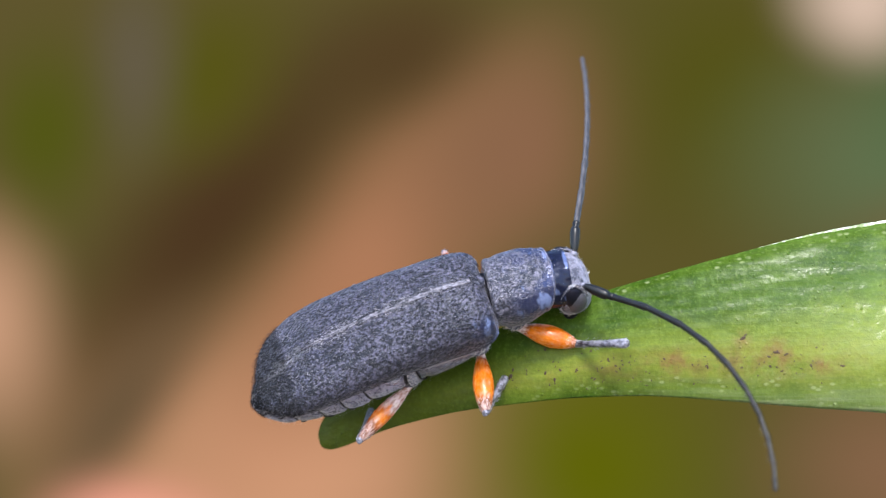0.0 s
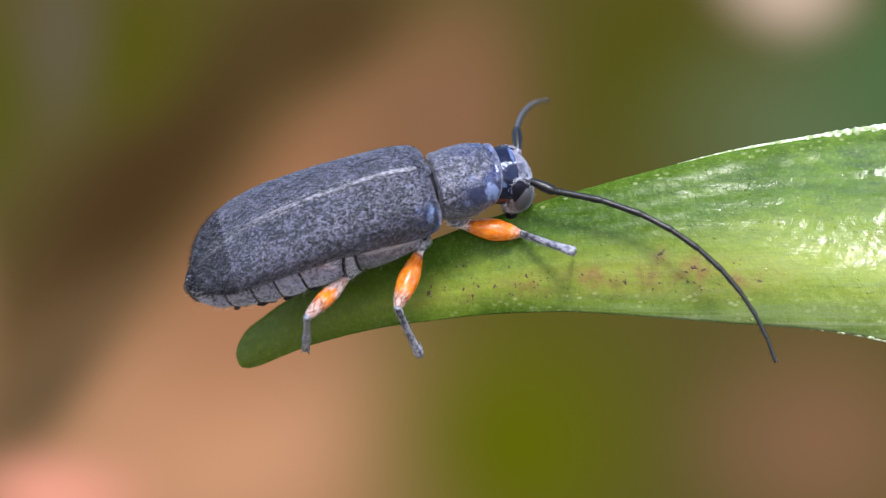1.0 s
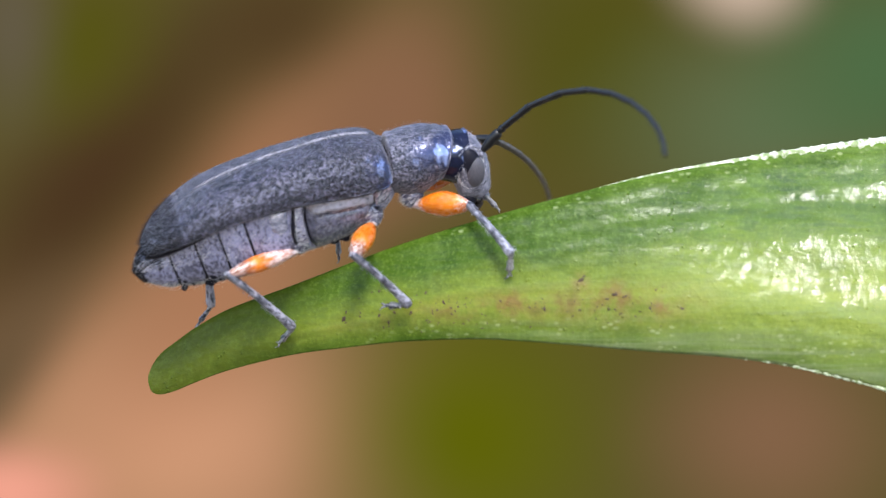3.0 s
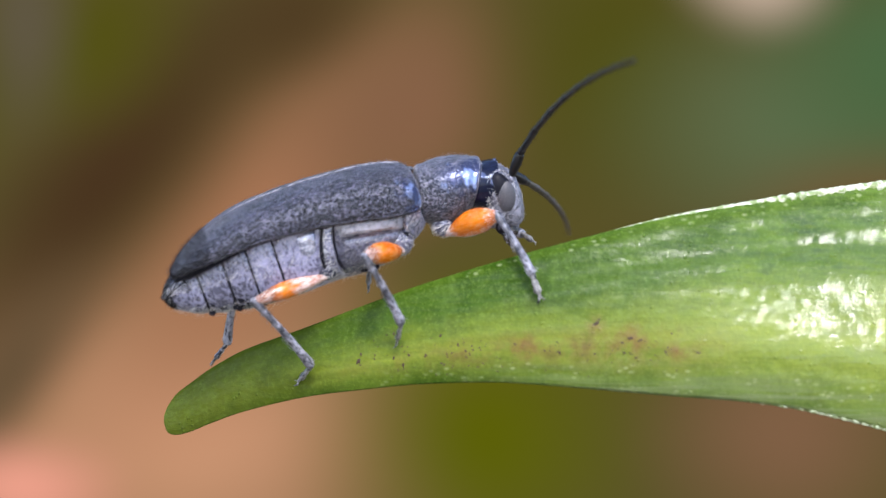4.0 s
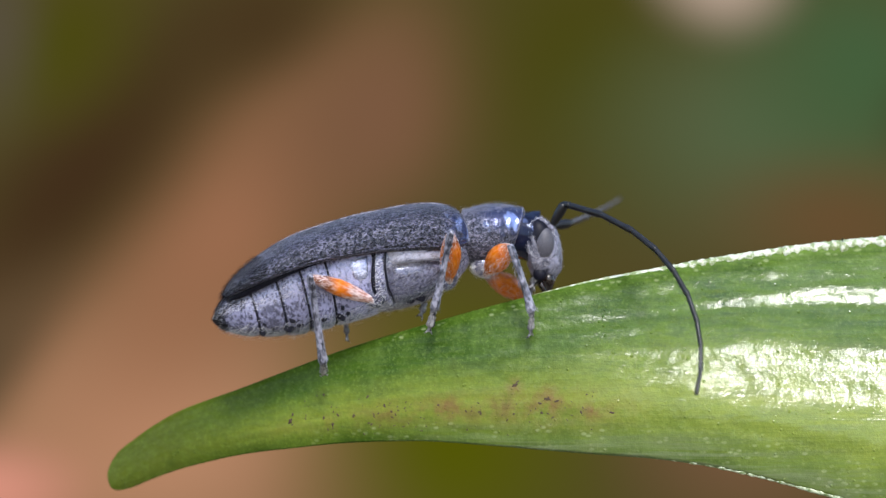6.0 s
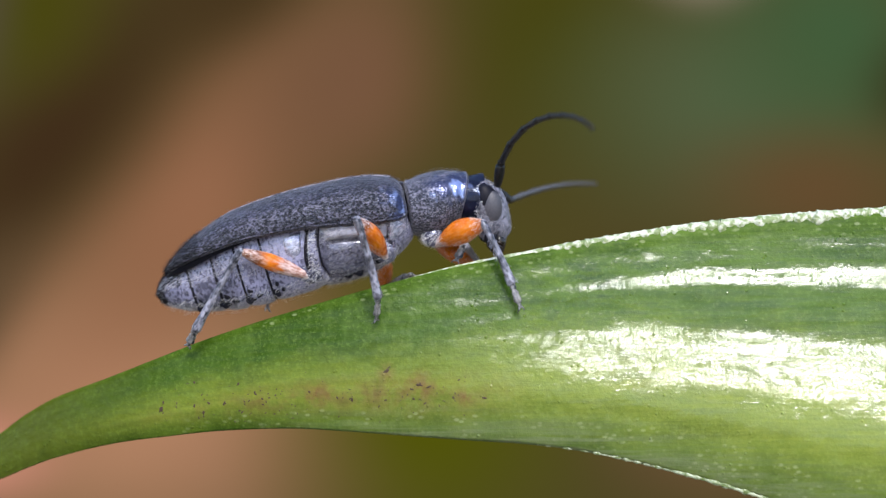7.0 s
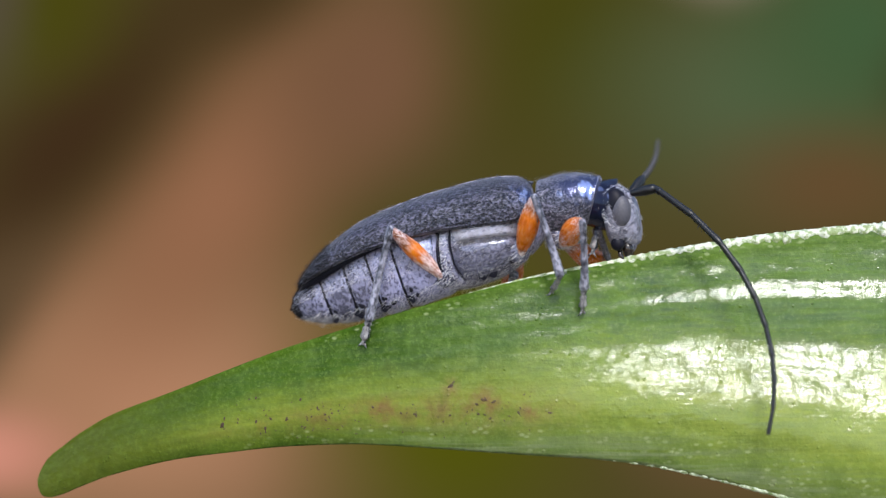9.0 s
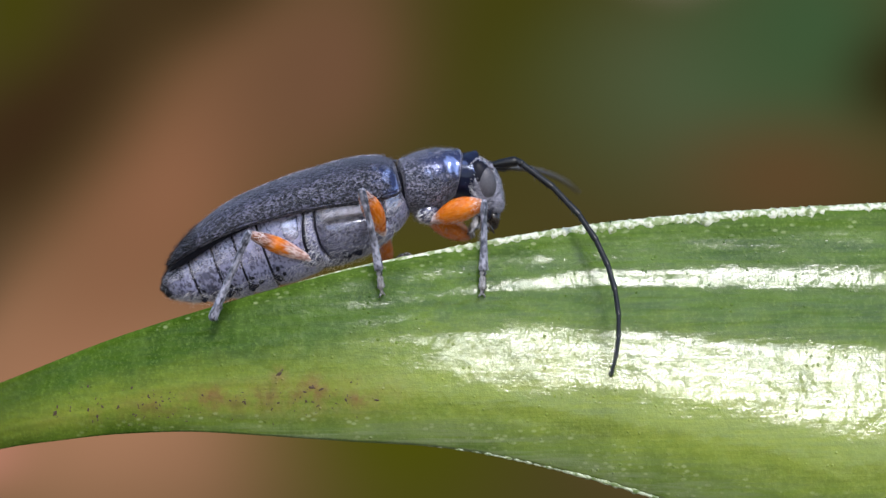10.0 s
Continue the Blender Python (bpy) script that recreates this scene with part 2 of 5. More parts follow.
def leaf_green():
    """Glossy strap leaf: dark green with long pale veins, a yellow-green middle and brownish staining near the duller tip."""
    n = Nodes("leaf_green")
    at = n.add("TexCoord")
    sep = n.add("SeparateXYZ")
    n.link(at.outputs["Object"], sep.inputs["Vector"])
    x = sep.outputs["X"]
    part_ = n.tree.nodes.new("ShaderNodeAttribute")
    part_.attribute_name = "across"
    across = part_.outputs["Fac"]
    even = n.coords((1000, 1000, 1000))
    vein = n.noise(n.coords((60, 900, 900)), 3.2, 5, 0.6)
    cross = n.noise(n.coords((900, 160, 160)), 2.6, 4, 0.6)
    cloud = n.noise(even, 0.45, 4)
    mottle = n.noise(even, 1.6, 4, 0.6)
    fleck = n.noise(even, 5.0, 3, 0.65)
    broad = n.span(x, -0.003, 0.004)
    green = n.mix(n.math("ADD", n.math("MULTIPLY", n.span(vein, 0.36, 0.64, 0, 0.7), broad), n.span(cloud, 0.35, 0.65, 0, 0.45)), (0.028, 0.064, 0.005), (0.078, 0.138, 0.014))
    green = n.mix(n.span(cross, 0.5, 0.75, 0, 0.3), green, (0.11, 0.18, 0.035))
    # fine long veins and a pebbled cell grain
    thread = n.noise(n.coords((45, 1000, 1000)), 7.0, 4, 0.65)
    pebble = n.noise(even, 11.0, 3, 0.6)
    green = n.mix(n.span(thread, 0.5, 0.68, 0, 0.5), green, (0.022, 0.052, 0.005))
    green = n.mix(n.span(pebble, 0.52, 0.72, 0, 0.45), green, (0.15, 0.22, 0.05))
    # yellow band along the middle of the blade
    band = n.math("SUBTRACT", 1.15, n.math("MULTIPLY", n.math("ABSOLUTE", n.math("SUBTRACT", across, 0.32)), 3.2))
    band = n.math("ADD", band, n.math("MULTIPLY", n.math("SUBTRACT", cloud, 0.5), 0.6))
    band = n.math("ADD", band, n.math("MULTIPLY", n.math("SUBTRACT", mottle, 0.5), 0.9))
    band = n.math("MULTIPLY", n.span(band, 0.0, 1.1, 0, 0.85), n.span(x, -0.011, -0.006, 0.25, 1))
    band = n.math("MULTIPLY", band, n.math("MULTIPLY", n.span(thread, 0.35, 0.62, 1, 0.72), n.span(pebble, 0.3, 0.6, 0.8, 1)))
    green = n.mix(band, green, (0.23, 0.272, 0.045))
    # the last stretch is olive
    green = n.mix(n.span(x, -0.006, -0.0105, 0, 0.75), green, (0.075, 0.088, 0.012))
    # brownish staining on the lower middle, towards the tip
    stretch = n.math("MULTIPLY", n.span(x, -0.0085, -0.003), n.span(x, 0.0042, 0.001))
    stain = n.math("MULTIPLY", stretch, n.span(n.math("ABSOLUTE", n.math("SUBTRACT", across, 0.27)), 0.0, 0.17, 1, 0))
    stain = n.math("MULTIPLY", stain, n.math("MULTIPLY", n.span(mottle, 0.38, 0.6, 0.15, 1), n.span(fleck, 0.35, 0.65, 0.5, 1)))
    green = n.mix(stain, green, (0.17, 0.095, 0.045))
    for sx, sz, size in ((0.0, 0.0, 0.32), (0.95, -0.38, 0.45), (2.2, -0.7, 0.3), (-1.9, -0.6, 0.4)):
        far = n.tree.nodes.new("ShaderNodeVectorMath")
        far.operation = "DISTANCE"
        flat = n.add("CombineXYZ")
        n.link(x, flat.inputs[0])
        n.link(sep.outputs["Z"], flat.inputs[2])
        n.link(flat.outputs[0], far.inputs[0])
        far.inputs[1].default_value = (sx * MM, 0, sz * MM)
        smudge = n.math("MULTIPLY", n.span(far.outputs["Value"], size * 1.1 * MM, size * 0.1 * MM), n.span(n.math("ADD", mottle, fleck), 0.85, 1.15, 0.2, 1))
        green = n.mix(n.math("MULTIPLY", smudge, 0.75), green, (0.19, 0.09, 0.045))
    # darker mottling
    green = n.mix(n.math("MULTIPLY", n.span(mottle, 0.55, 0.72, 0, 0.4), n.span(x, 0.003, 0.0)), green, (0.03, 0.055, 0.006))
    green = n.mix(n.span(fleck, 0.5, 0.72, 0, 0.3), green, (0.13, 0.19, 0.04))
    # towards the tip the green is deeper and duller
    green = n.mix(n.span(x, 0.003, -0.005, 0, 1), green, (0.88, 0.9, 0.7), "MULTIPLY")
    # rows of small pale flecks beside both edges, glints put into the colour
    cell = n.add("TexVoronoi", Scale=6.0)
    n.link(n.coords((600, 1000, 1000)), cell.inputs["Vector"])
    beside = n.math("ADD", n.span(n.math("ABSOLUTE", n.math("SUBTRACT", across, 0.09)), 0.05, 0.1, 1, 0), n.span(n.math("ABSOLUTE", n.math("SUBTRACT", across, 0.95)), 0.015, 0.03, 1, 0))
    dot = n.math("MULTIPLY", n.span(cell.outputs["Distance"], 0.18, 0.36, 1, 0), n.math("MULTIPLY", beside, n.span(mottle, 0.43, 0.56)))
    green = n.mix(n.math("MULTIPLY", dot, n.span(x, -0.007, -0.003, 0, 0.36)), green, (0.42, 0.47, 0.26))
    # a greyish, streaked lower margin
    low_edge = n.math("MULTIPLY", n.span(across, 0.2, 0.05), n.math("MULTIPLY", n.span(thread, 0.4, 0.62, 0.15, 0.7), n.span(x, -0.004, 0.001)))
    green = n.mix(low_edge, green, (0.19, 0.23, 0.11))
    # dimples
    upright = n.noise(n.coords((1000, 420, 420)), 4.2, 3, 0.6)
    dimple = n.add("TexVoronoi", Scale=4.2)
    n.link(even, dimple.inputs["Vector"])
    height = n.math("ADD", n.math("MULTIPLY", n.math("MULTIPLY", vein, broad), 0.25), n.math("ADD", n.math("MULTIPLY", upright, 0.25), n.math("MULTIPLY", fleck, 0.14)))
    height = n.math("ADD", height, n.math("MULTIPLY", n.math("MULTIPLY", n.span(dimple.outputs["Distance"], 0.04, 0.2, 1, 0), n.span(mottle, 0.5, 0.6)), 0.9))
    height = n.math("ADD", height, n.math("MULTIPLY", n.noise(even, 1.9, 1.5, 0.5), 1.7))
    height = n.math("ADD", height, n.math("ADD", n.math("MULTIPLY", pebble, 0.4), n.math("MULTIPLY", thread, 0.3)))
    height = n.math("MULTIPLY", height, n.span(x, 0.0055, 0.0095, 1.45, 1.1))
    n.bump(height, 0.00004, 0.5)
    gloss = n.span(x, -0.002, 0.006)
    rough = n.math("ADD", n.span(fleck, 0.3, 0.7, 0.05, 0.16), n.span(gloss, 0, 1, 0.24, 0))
    # dull along the crest
    crest = n.span(across, 0.9, 0.95, 0, 1)
    rough = n.math("ADD", rough, n.math("MULTIPLY", crest, 0.35))
    shine = n.math("MULTIPLY", n.math("MULTIPLY", n.span(gloss, 0, 1, 0.14, 0.42), n.span(thread, 0.36, 0.56, 0.45, 1)), n.span(crest, 0, 1, 1, 0.25))
    return n.set(Base_Color=green, Roughness=rough, Specular_IOR_Level=shine,
                 Subsurface_Weight=0.12, Subsurface_Radius=(0.0004, 0.0006, 0.0002))


LEAF = leaf_green()


def soil_material():
    n = Nodes("bounce_soil")
    clod = n.noise(n.coords((1, 1, 1)), 9.0, 5, 0.65)
    litter = n.noise(n.coords((1, 1, 1)), 45.0, 4, 0.6)
    n.bump(n.math("ADD", clod, litter), 0.02, 0.6)
    colour = n.mix(n.span(clod, 0.35, 0.65), (0.12, 0.095, 0.07), (0.23, 0.195, 0.155))
    return n.set(Base_Color=n.mix(n.span(litter, 0.5, 0.65), colour, (0.29, 0.245, 0.18)), Roughness=0.9)


SOIL = soil_material()


def backdrop_material():
    """Far-off soil, dry stalks and foliage, blurred beyond recognition, in soft colours that glow unlit."""
    n = Nodes("glowing_distance")
    base = n.coords((1, 1, 1))
    warp = n.add("TexNoise", Scale=7.0, Detail=2.0)
    n.link(base, warp.inputs["Vector"])
    shift = n.tree.nodes.new("ShaderNodeVectorMath")
    shift.operation = "MULTIPLY_ADD"
    n.link(warp.outputs["Color"], shift.inputs[0])
    shift.inputs[1].default_value = (0.02, 0.02, 0)
    n.link(base, shift.inputs[2])
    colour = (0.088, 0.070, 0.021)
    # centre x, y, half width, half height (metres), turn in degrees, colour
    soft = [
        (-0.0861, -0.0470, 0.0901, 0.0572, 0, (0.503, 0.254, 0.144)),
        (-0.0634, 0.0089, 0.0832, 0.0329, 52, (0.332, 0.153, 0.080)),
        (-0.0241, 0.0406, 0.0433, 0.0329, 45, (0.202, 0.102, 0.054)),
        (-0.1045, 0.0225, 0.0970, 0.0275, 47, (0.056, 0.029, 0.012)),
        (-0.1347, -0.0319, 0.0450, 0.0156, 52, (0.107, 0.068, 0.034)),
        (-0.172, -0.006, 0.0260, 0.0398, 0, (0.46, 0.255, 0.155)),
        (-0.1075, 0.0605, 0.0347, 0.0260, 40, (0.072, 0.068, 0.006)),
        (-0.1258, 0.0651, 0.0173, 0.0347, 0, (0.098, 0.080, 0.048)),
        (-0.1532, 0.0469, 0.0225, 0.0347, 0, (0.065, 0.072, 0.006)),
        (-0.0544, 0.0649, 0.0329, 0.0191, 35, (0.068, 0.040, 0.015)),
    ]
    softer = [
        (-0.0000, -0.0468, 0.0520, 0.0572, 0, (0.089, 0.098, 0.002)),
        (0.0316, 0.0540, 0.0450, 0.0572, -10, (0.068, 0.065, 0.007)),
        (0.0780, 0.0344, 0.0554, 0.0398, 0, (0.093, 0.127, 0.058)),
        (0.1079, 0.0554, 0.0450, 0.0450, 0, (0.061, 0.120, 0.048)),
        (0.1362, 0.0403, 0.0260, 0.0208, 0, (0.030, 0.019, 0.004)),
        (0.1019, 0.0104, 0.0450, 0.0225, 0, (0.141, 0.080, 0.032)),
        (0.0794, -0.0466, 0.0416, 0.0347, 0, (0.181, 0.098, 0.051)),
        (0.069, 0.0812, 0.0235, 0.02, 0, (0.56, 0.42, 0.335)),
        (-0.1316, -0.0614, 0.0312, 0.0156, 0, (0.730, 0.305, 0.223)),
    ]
    for x, y, w, h, turn, c in soft + softer:
        m = n.tree.nodes.new("ShaderNodeMapping")
        m.vector_type = "TEXTURE"
        m.inputs["Location"].default_value = (x + 0.01, y + 0.01, 0)
        m.inputs["Rotation"].default_value = (0, 0, radians(turn))
        m.inputs["Scale"].default_value = (w, h, 1)
        n.link(shift.outputs[0], m.inputs["Vector"])
        d = n.tree.nodes.new("ShaderNodeVectorMath")
        d.operation = "LENGTH"
        n.link(m.outputs["Vector"], d.inputs[0])
        s = n.add("MapRange")
        s.interpolation_type = "SMOOTHSTEP"
        for i, v in enumerate((0.0, 1.2, 1, 0)):
            s.inputs[i + 1].default_value = v
        n.link(d.outputs["Value"], s.inputs[0])
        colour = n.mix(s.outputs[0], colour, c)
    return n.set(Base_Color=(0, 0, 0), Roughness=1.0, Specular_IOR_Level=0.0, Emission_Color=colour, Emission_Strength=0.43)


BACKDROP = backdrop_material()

# ---- building helpers ----


def part(name, bm, material, parent=None, label="", smooth=True):
    """Links a bmesh, whose sizes are in millimetres, as one mesh object under a thing or a part."""
    bmesh.ops.recalc_face_normals(bm, faces=bm.faces)
    bmesh.ops.scale(bm, vec=(MM, MM, MM), verts=bm.verts)
    data = bpy.data.meshes.new(name)
    bm.to_mesh(data)
    bm.free()
    data.materials.append(material)
    if smooth:
        data.shade_smooth()
    ob = new(name, data)
    ob.parent = parent
    return tagged(ob, label)


def glide(rows, t):
    """The numbers of rows (t, a, b, ...) at time t, on a smooth curve through them."""
    ts = [r[0] for r in rows]
    i = max(0, min(len(rows) - 2, sum(1 for s in ts if s <= t) - 1))
    p = [np.array(r[1:], float) for r in (rows[max(i - 1, 0)], rows[i], rows[i + 1], rows[min(i + 2, len(rows) - 1)])]
    q = [ts[max(i - 1, 0)], ts[i], ts[i + 1], ts[min(i + 2, len(rows) - 1)]]
    h = q[2] - q[1]
    k = min(1.0, max(0.0, (t - q[1]) / h))
    m1 = (p[2] - p[0]) / max(q[2] - q[0], 1e-6)
    m2 = (p[3] - p[1]) / max(q[3] - q[1], 1e-6)
    # no overshoot
    s = (p[2] - p[1]) / h
    m1 = np.where(m1 * s <= 0, 0, np.clip(m1, -3 * abs(s), 3 * abs(s)))
    m2 = np.where(m2 * s <= 0, 0, np.clip(m2, -3 * abs(s), 3 * abs(s)))
    return ((2 * k**3 - 3 * k**2 + 1) * p[1] + (k**3 - 2 * k**2 + k) * h * m1 + (3 * k**2 - 2 * k**3) * p[2] + (k**3 - k**2) * h * m2)


def skin(bm, rings, close_ends=True, wrap=True):
    """Faces between rings of points; the ends drawn shut."""
    grid = [[bm.verts.new(p) for p in ring] for ring in rings]
    n = len(grid[0])
    for a, b in zip(grid, grid[1:]):
        for j in range(n if wrap else n - 1):
            bm.faces.new((a[j], a[(j + 1) % n], b[(j + 1) % n], b[j]))
    if close_ends and wrap:
        bm.faces.new(grid[0][::-1])
        bm.faces.new(grid[-1])
    return grid


def loft(stations, count=24, steps=28, power=2.3, lean=0.0):
    """A body swept along x. Stations: x, half width, top, bottom. lean: how far the top runs ahead of the bottom."""
    bm = bmesh.new()
    x0, x1 = stations[0][0], stations[-1][0]
    rings = []
    for i in range(steps + 1):
        u = 0.5 - 0.5 * math.cos(math.pi * i / steps)
        x = x0 + (x1 - x0) * u
        rows = stations if x1 > x0 else [(-s[0], *s[1:]) for s in stations]
        w, top, low = glide(rows, x if x1 > x0 else -x)
        ring = []
        for j in range(count):
            a = 2 * math.pi * j / count
            c, s = math.cos(a), math.sin(a)
            cy = math.copysign(abs(c) ** (2 / power), c)
            cz = math.copysign(abs(s) ** (2 / power), s)
            z = (top + low) / 2 + cz * (top - low) / 2
            ring.append((x + lean * cz * 0.5, cy * w, z))
        rings.append(ring)
    skin(bm, rings)
    return bm


def limb(stations, count=12):
    """A limb along +x. Stations: x, radius, height of its middle (its bend)."""
    bm = bmesh.new()
    x0, x1 = stations[0][0], stations[-1][0]
    rings = []
    for i in range(15):
        u = 0.5 - 0.5 * math.cos(math.pi * i / 14)
        x = x0 + (x1 - x0) * u
        r, z = glide(stations, x)
        rings.append([(x, math.cos(2 * math.pi * j / count) * r, z + math.sin(2 * math.pi * j / count) * r) for j in range(count)])
    skin(bm, rings)
    return bm


def ball(bm, at, size, rows=10, count=16, turn=None):
    """An ellipsoid added to bm."""
    made = bmesh.ops.create_uvsphere(bm, u_segments=count, v_segments=rows, radius=1.0)["verts"]
    m = Matrix.Translation(at) @ (turn or Matrix.Identity(4)) @ Matrix.Diagonal((*size, 1))
    bmesh.ops.transform(bm, matrix=m, verts=made)
    return bm


def tube(bm, points, radii, count=8):
    """A bent tube through points, added to bm."""
    rings = []
    for i, p in enumerate(points):
        d = (Vector(points[min(i + 1, len(points) - 1)]) - Vector(points[max(i - 1, 0)])).normalized()
        a = d.cross(Vector((0.3, 0.9, 0.31))).normalized()
        b = d.cross(a)
        rings.append([Vector(p) + (a * math.cos(2 * math.pi * j / count) + b * math.sin(2 * math.pi * j / count)) * radii[i] for j in range(count)])
    skin(bm, rings)
    return bm


def down(name, host, count, length, lie, material, keep=None, width=0.012, seed=1):
    """Fine hairs lying backwards on the outside of a part."""
    rnd = random.Random(seed)
    me = host.data
    faces = [f for f in me.polygons if keep is None or keep(f.center / MM, f.normal)]
    areas = np.cumsum([f.area for f in faces])
    verts, tris = [], []
    for _ in range(count):
        f = faces[int(np.searchsorted(areas, rnd.random() * areas[-1]))]
        vs = [me.vertices[v].co for v in f.vertices][:4]
        a, b = rnd.random(), rnd.random()
        if len(vs) == 4:
            p = (vs[0] * (1 - a) + vs[1] * a) * (1 - b) + (vs[3] * (1 - a) + vs[2] * a) * b
        else:
            p = vs[0].lerp(vs[1], a).lerp(vs[2], b * 0.5)
        back = Vector((-1, rnd.uniform(-0.35, 0.35), rnd.uniform(-0.5, 0.1)))
        back = (back - f.normal * back.dot(f.normal)).normalized()
        way = (back + f.normal * lie * rnd.uniform(0.4, 1.6)).normalized()
        side = way.cross(f.normal).normalized() * width * MM * 0.5
        ln = length * MM * rnd.uniform(0.6, 1.3)
        k = len(verts)
        verts += [p - side, p + side, p + way * ln]
        tris.append((k, k + 1, k + 2))
    data = bpy.data.meshes.new(name)
    data.from_pydata(verts, [], tris)
    data.materials.append(material)
    ob = new(name, data)
    ob.parent = host
    return tagged(ob, "fine silvery hairs lying backwards", kind="stuff")


# ---- the backdrop ----


def build_backdrop():
    """One wide, curved sheet half a metre behind the leaf."""
    bm = bmesh.new()
    grid = []
    for i in range(25):
        a = radians(-60 + 5 * i)
        grid.append([bm.verts.new((math.tan(a) * 0.5 * 1000 * 0.55, z, 120 * (math.cos(a) - 1))) for z in (-320, -160, 0, 160, 320)])
    for a, b in zip(grid, grid[1:]):
        for j in range(4):
            bm.faces.new((a[j], b[j], b[j + 1], a[j + 1]))
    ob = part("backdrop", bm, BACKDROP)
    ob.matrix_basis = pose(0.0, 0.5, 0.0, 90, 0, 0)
    return tagged(ob, "blurred distance of brown soil, dry stalks and green foliage", "backdrop", kind="structure")


def build_bounce_ground():
    """Unseen dry, litter-covered soil far below the leaf, added to throw light up at the beetle."""
    bm = bmesh.new()
    side = np.linspace(-4000, 4000, 61)
    grid = [[bm.verts.new((x, y, -350 + 25 * noise.noise(Vector((x * 0.004, y * 0.004, 1))))) for y in side] for x in side]
    for a, b in zip(grid, grid[1:]):
        for j in range(60):
            bm.faces.new((a[j], b[j], b[j + 1], a[j + 1]))
    return tagged(part("ground", bm, SOIL), "dry brown soil with leaf litter", "ground", kind="structure")


build_backdrop()
build_bounce_ground()

# ---- the leaf ----
# along x: the upper edge, the lower edge, and how far the blade's front stands back
LEAF_LINE = [
    (-12.17, -2.76, -2.96, 2.14),
    (-12.09, -2.52, -3.2, 2.11),
    (-11.84, -2.16, -3.3, 2.04),
    (-11.4, -1.82, -3.2, 1.92),
    (-10.8, -1.4, -2.95, 1.72),
    (-9.8, -0.86, -2.58, 1.4),
    (-8.0, -0.2, -2.12, 0.95),
    (-6.3, 0.45, -1.87, 0.6),
    (-4.7, 1.03, -1.69, 0.35),
    (-2.6, 1.68, -1.61, 0.12),
    (-0.2, 2.35, -1.75, 0.0),
    (2.0, 2.90, -1.92, 0.02),
    (4.2, 3.30, -2.08, 0.22),
    (6.0, 3.60, -2.36, 0.40),
    (8.7, 3.96, -3.05, 0.56),
    (11.8, 4.22, -4.0, 0.57),
    (16.8, 4.45, -5.3, 0.5),
    (26.0, 4.7, -6.6, 1.0),
    (45.0, 4.2, -6.2, 5.0),
    (70.0, 2.0, -4.5, 13.0),
]
# the tilt of the blade's face from the lower edge (facing down) over the ribs to the crest (facing up), in degrees
TILT_PLAIN = [(0, -22), (0.2, -6), (0.4, 5), (0.55, 11), (0.7, 14), (0.85, 14), (0.955, 15), (0.975, 40), (0.985, 70), (1, 84)]
TILT_RIBBED = [(0, -24), (0.12, -6), (0.24, 3), (0.31, 18.3), (0.38, 25.3), (0.48, 28.3), (0.56, 25.3), (0.6, 16.3), (0.64, 9), (0.7, 9), (0.74, 14.3), (0.762, 26.3), (0.795, 27.3), (0.825, 12), (0.9, 14), (0.96, 15), (0.975, 55), (1, 86)]
TILT_ONE_RIB = [(0, -24), (0.12, -6), (0.24, 3), (0.31, 18.3), (0.38, 25.3), (0.48, 28.3), (0.56, 25.3), (0.6, 16.3), (0.64, 9), (0.7, 9), (0.775, 10), (0.81, 10), (0.9, 14), (0.96, 15), (0.975, 55), (1, 86)]


def leaf_profile(tilt):
    """The cross-section as heights and depths, for a blade one unit high."""
    k = np.linspace(0, 1, 201)
    a = np.radians(np.interp(k, *zip(*tilt)))
    a = np.convolve(np.pad(a, 4, mode="edge"), np.ones(9) / 9, "valid")
    z = np.concatenate([[0], np.cumsum(np.cos(a[:-1]))])
    y = np.concatenate([[0], np.cumsum(np.sin(a[:-1]))])
    y = (y - np.interp(0.42 * z[-1], z, y)) / z[-1]
    zs = np.linspace(0, 1, 201)
    return np.interp(zs, z / z[-1], y)


PLAIN, ONE_RIB, RIBBED = leaf_profile(TILT_PLAIN), leaf_profile(TILT_ONE_RIB), leaf_profile(TILT_RIBBED)


def leaf_at(x, z, lift=0.0):
    """The point of the blade's face at x and height z; past its edges, beside the edge."""
    top, low, stand = glide(LEAF_LINE, x)
    k = min(1.0, max(0.0, (z - low) / (top - low))) * 200
    i = min(199, int(k))
    low_rib = min(1.0, max(0.0, (x - 1.5) / 4.4))
    high_rib = min(1.0, max(0.0, (x - 4.2) / 3.5))
    y = [p[i] + (p[i + 1] - p[i]) * (k - i) for p in (PLAIN, ONE_RIB, RIBBED)]
    fold = y[0] + (y[1] - y[0]) * low_rib
    fold += (y[2] - fold) * high_rib
    return Vector((x, stand + fold * (top - low) - lift, z))


def leaf_point(x, across):
    """A point of the blade's face: across runs from 0 at the lower edge to 1 at the crest."""
    top, low, _ = glide(LEAF_LINE, x)
    return leaf_at(x, low + (top - low) * across)


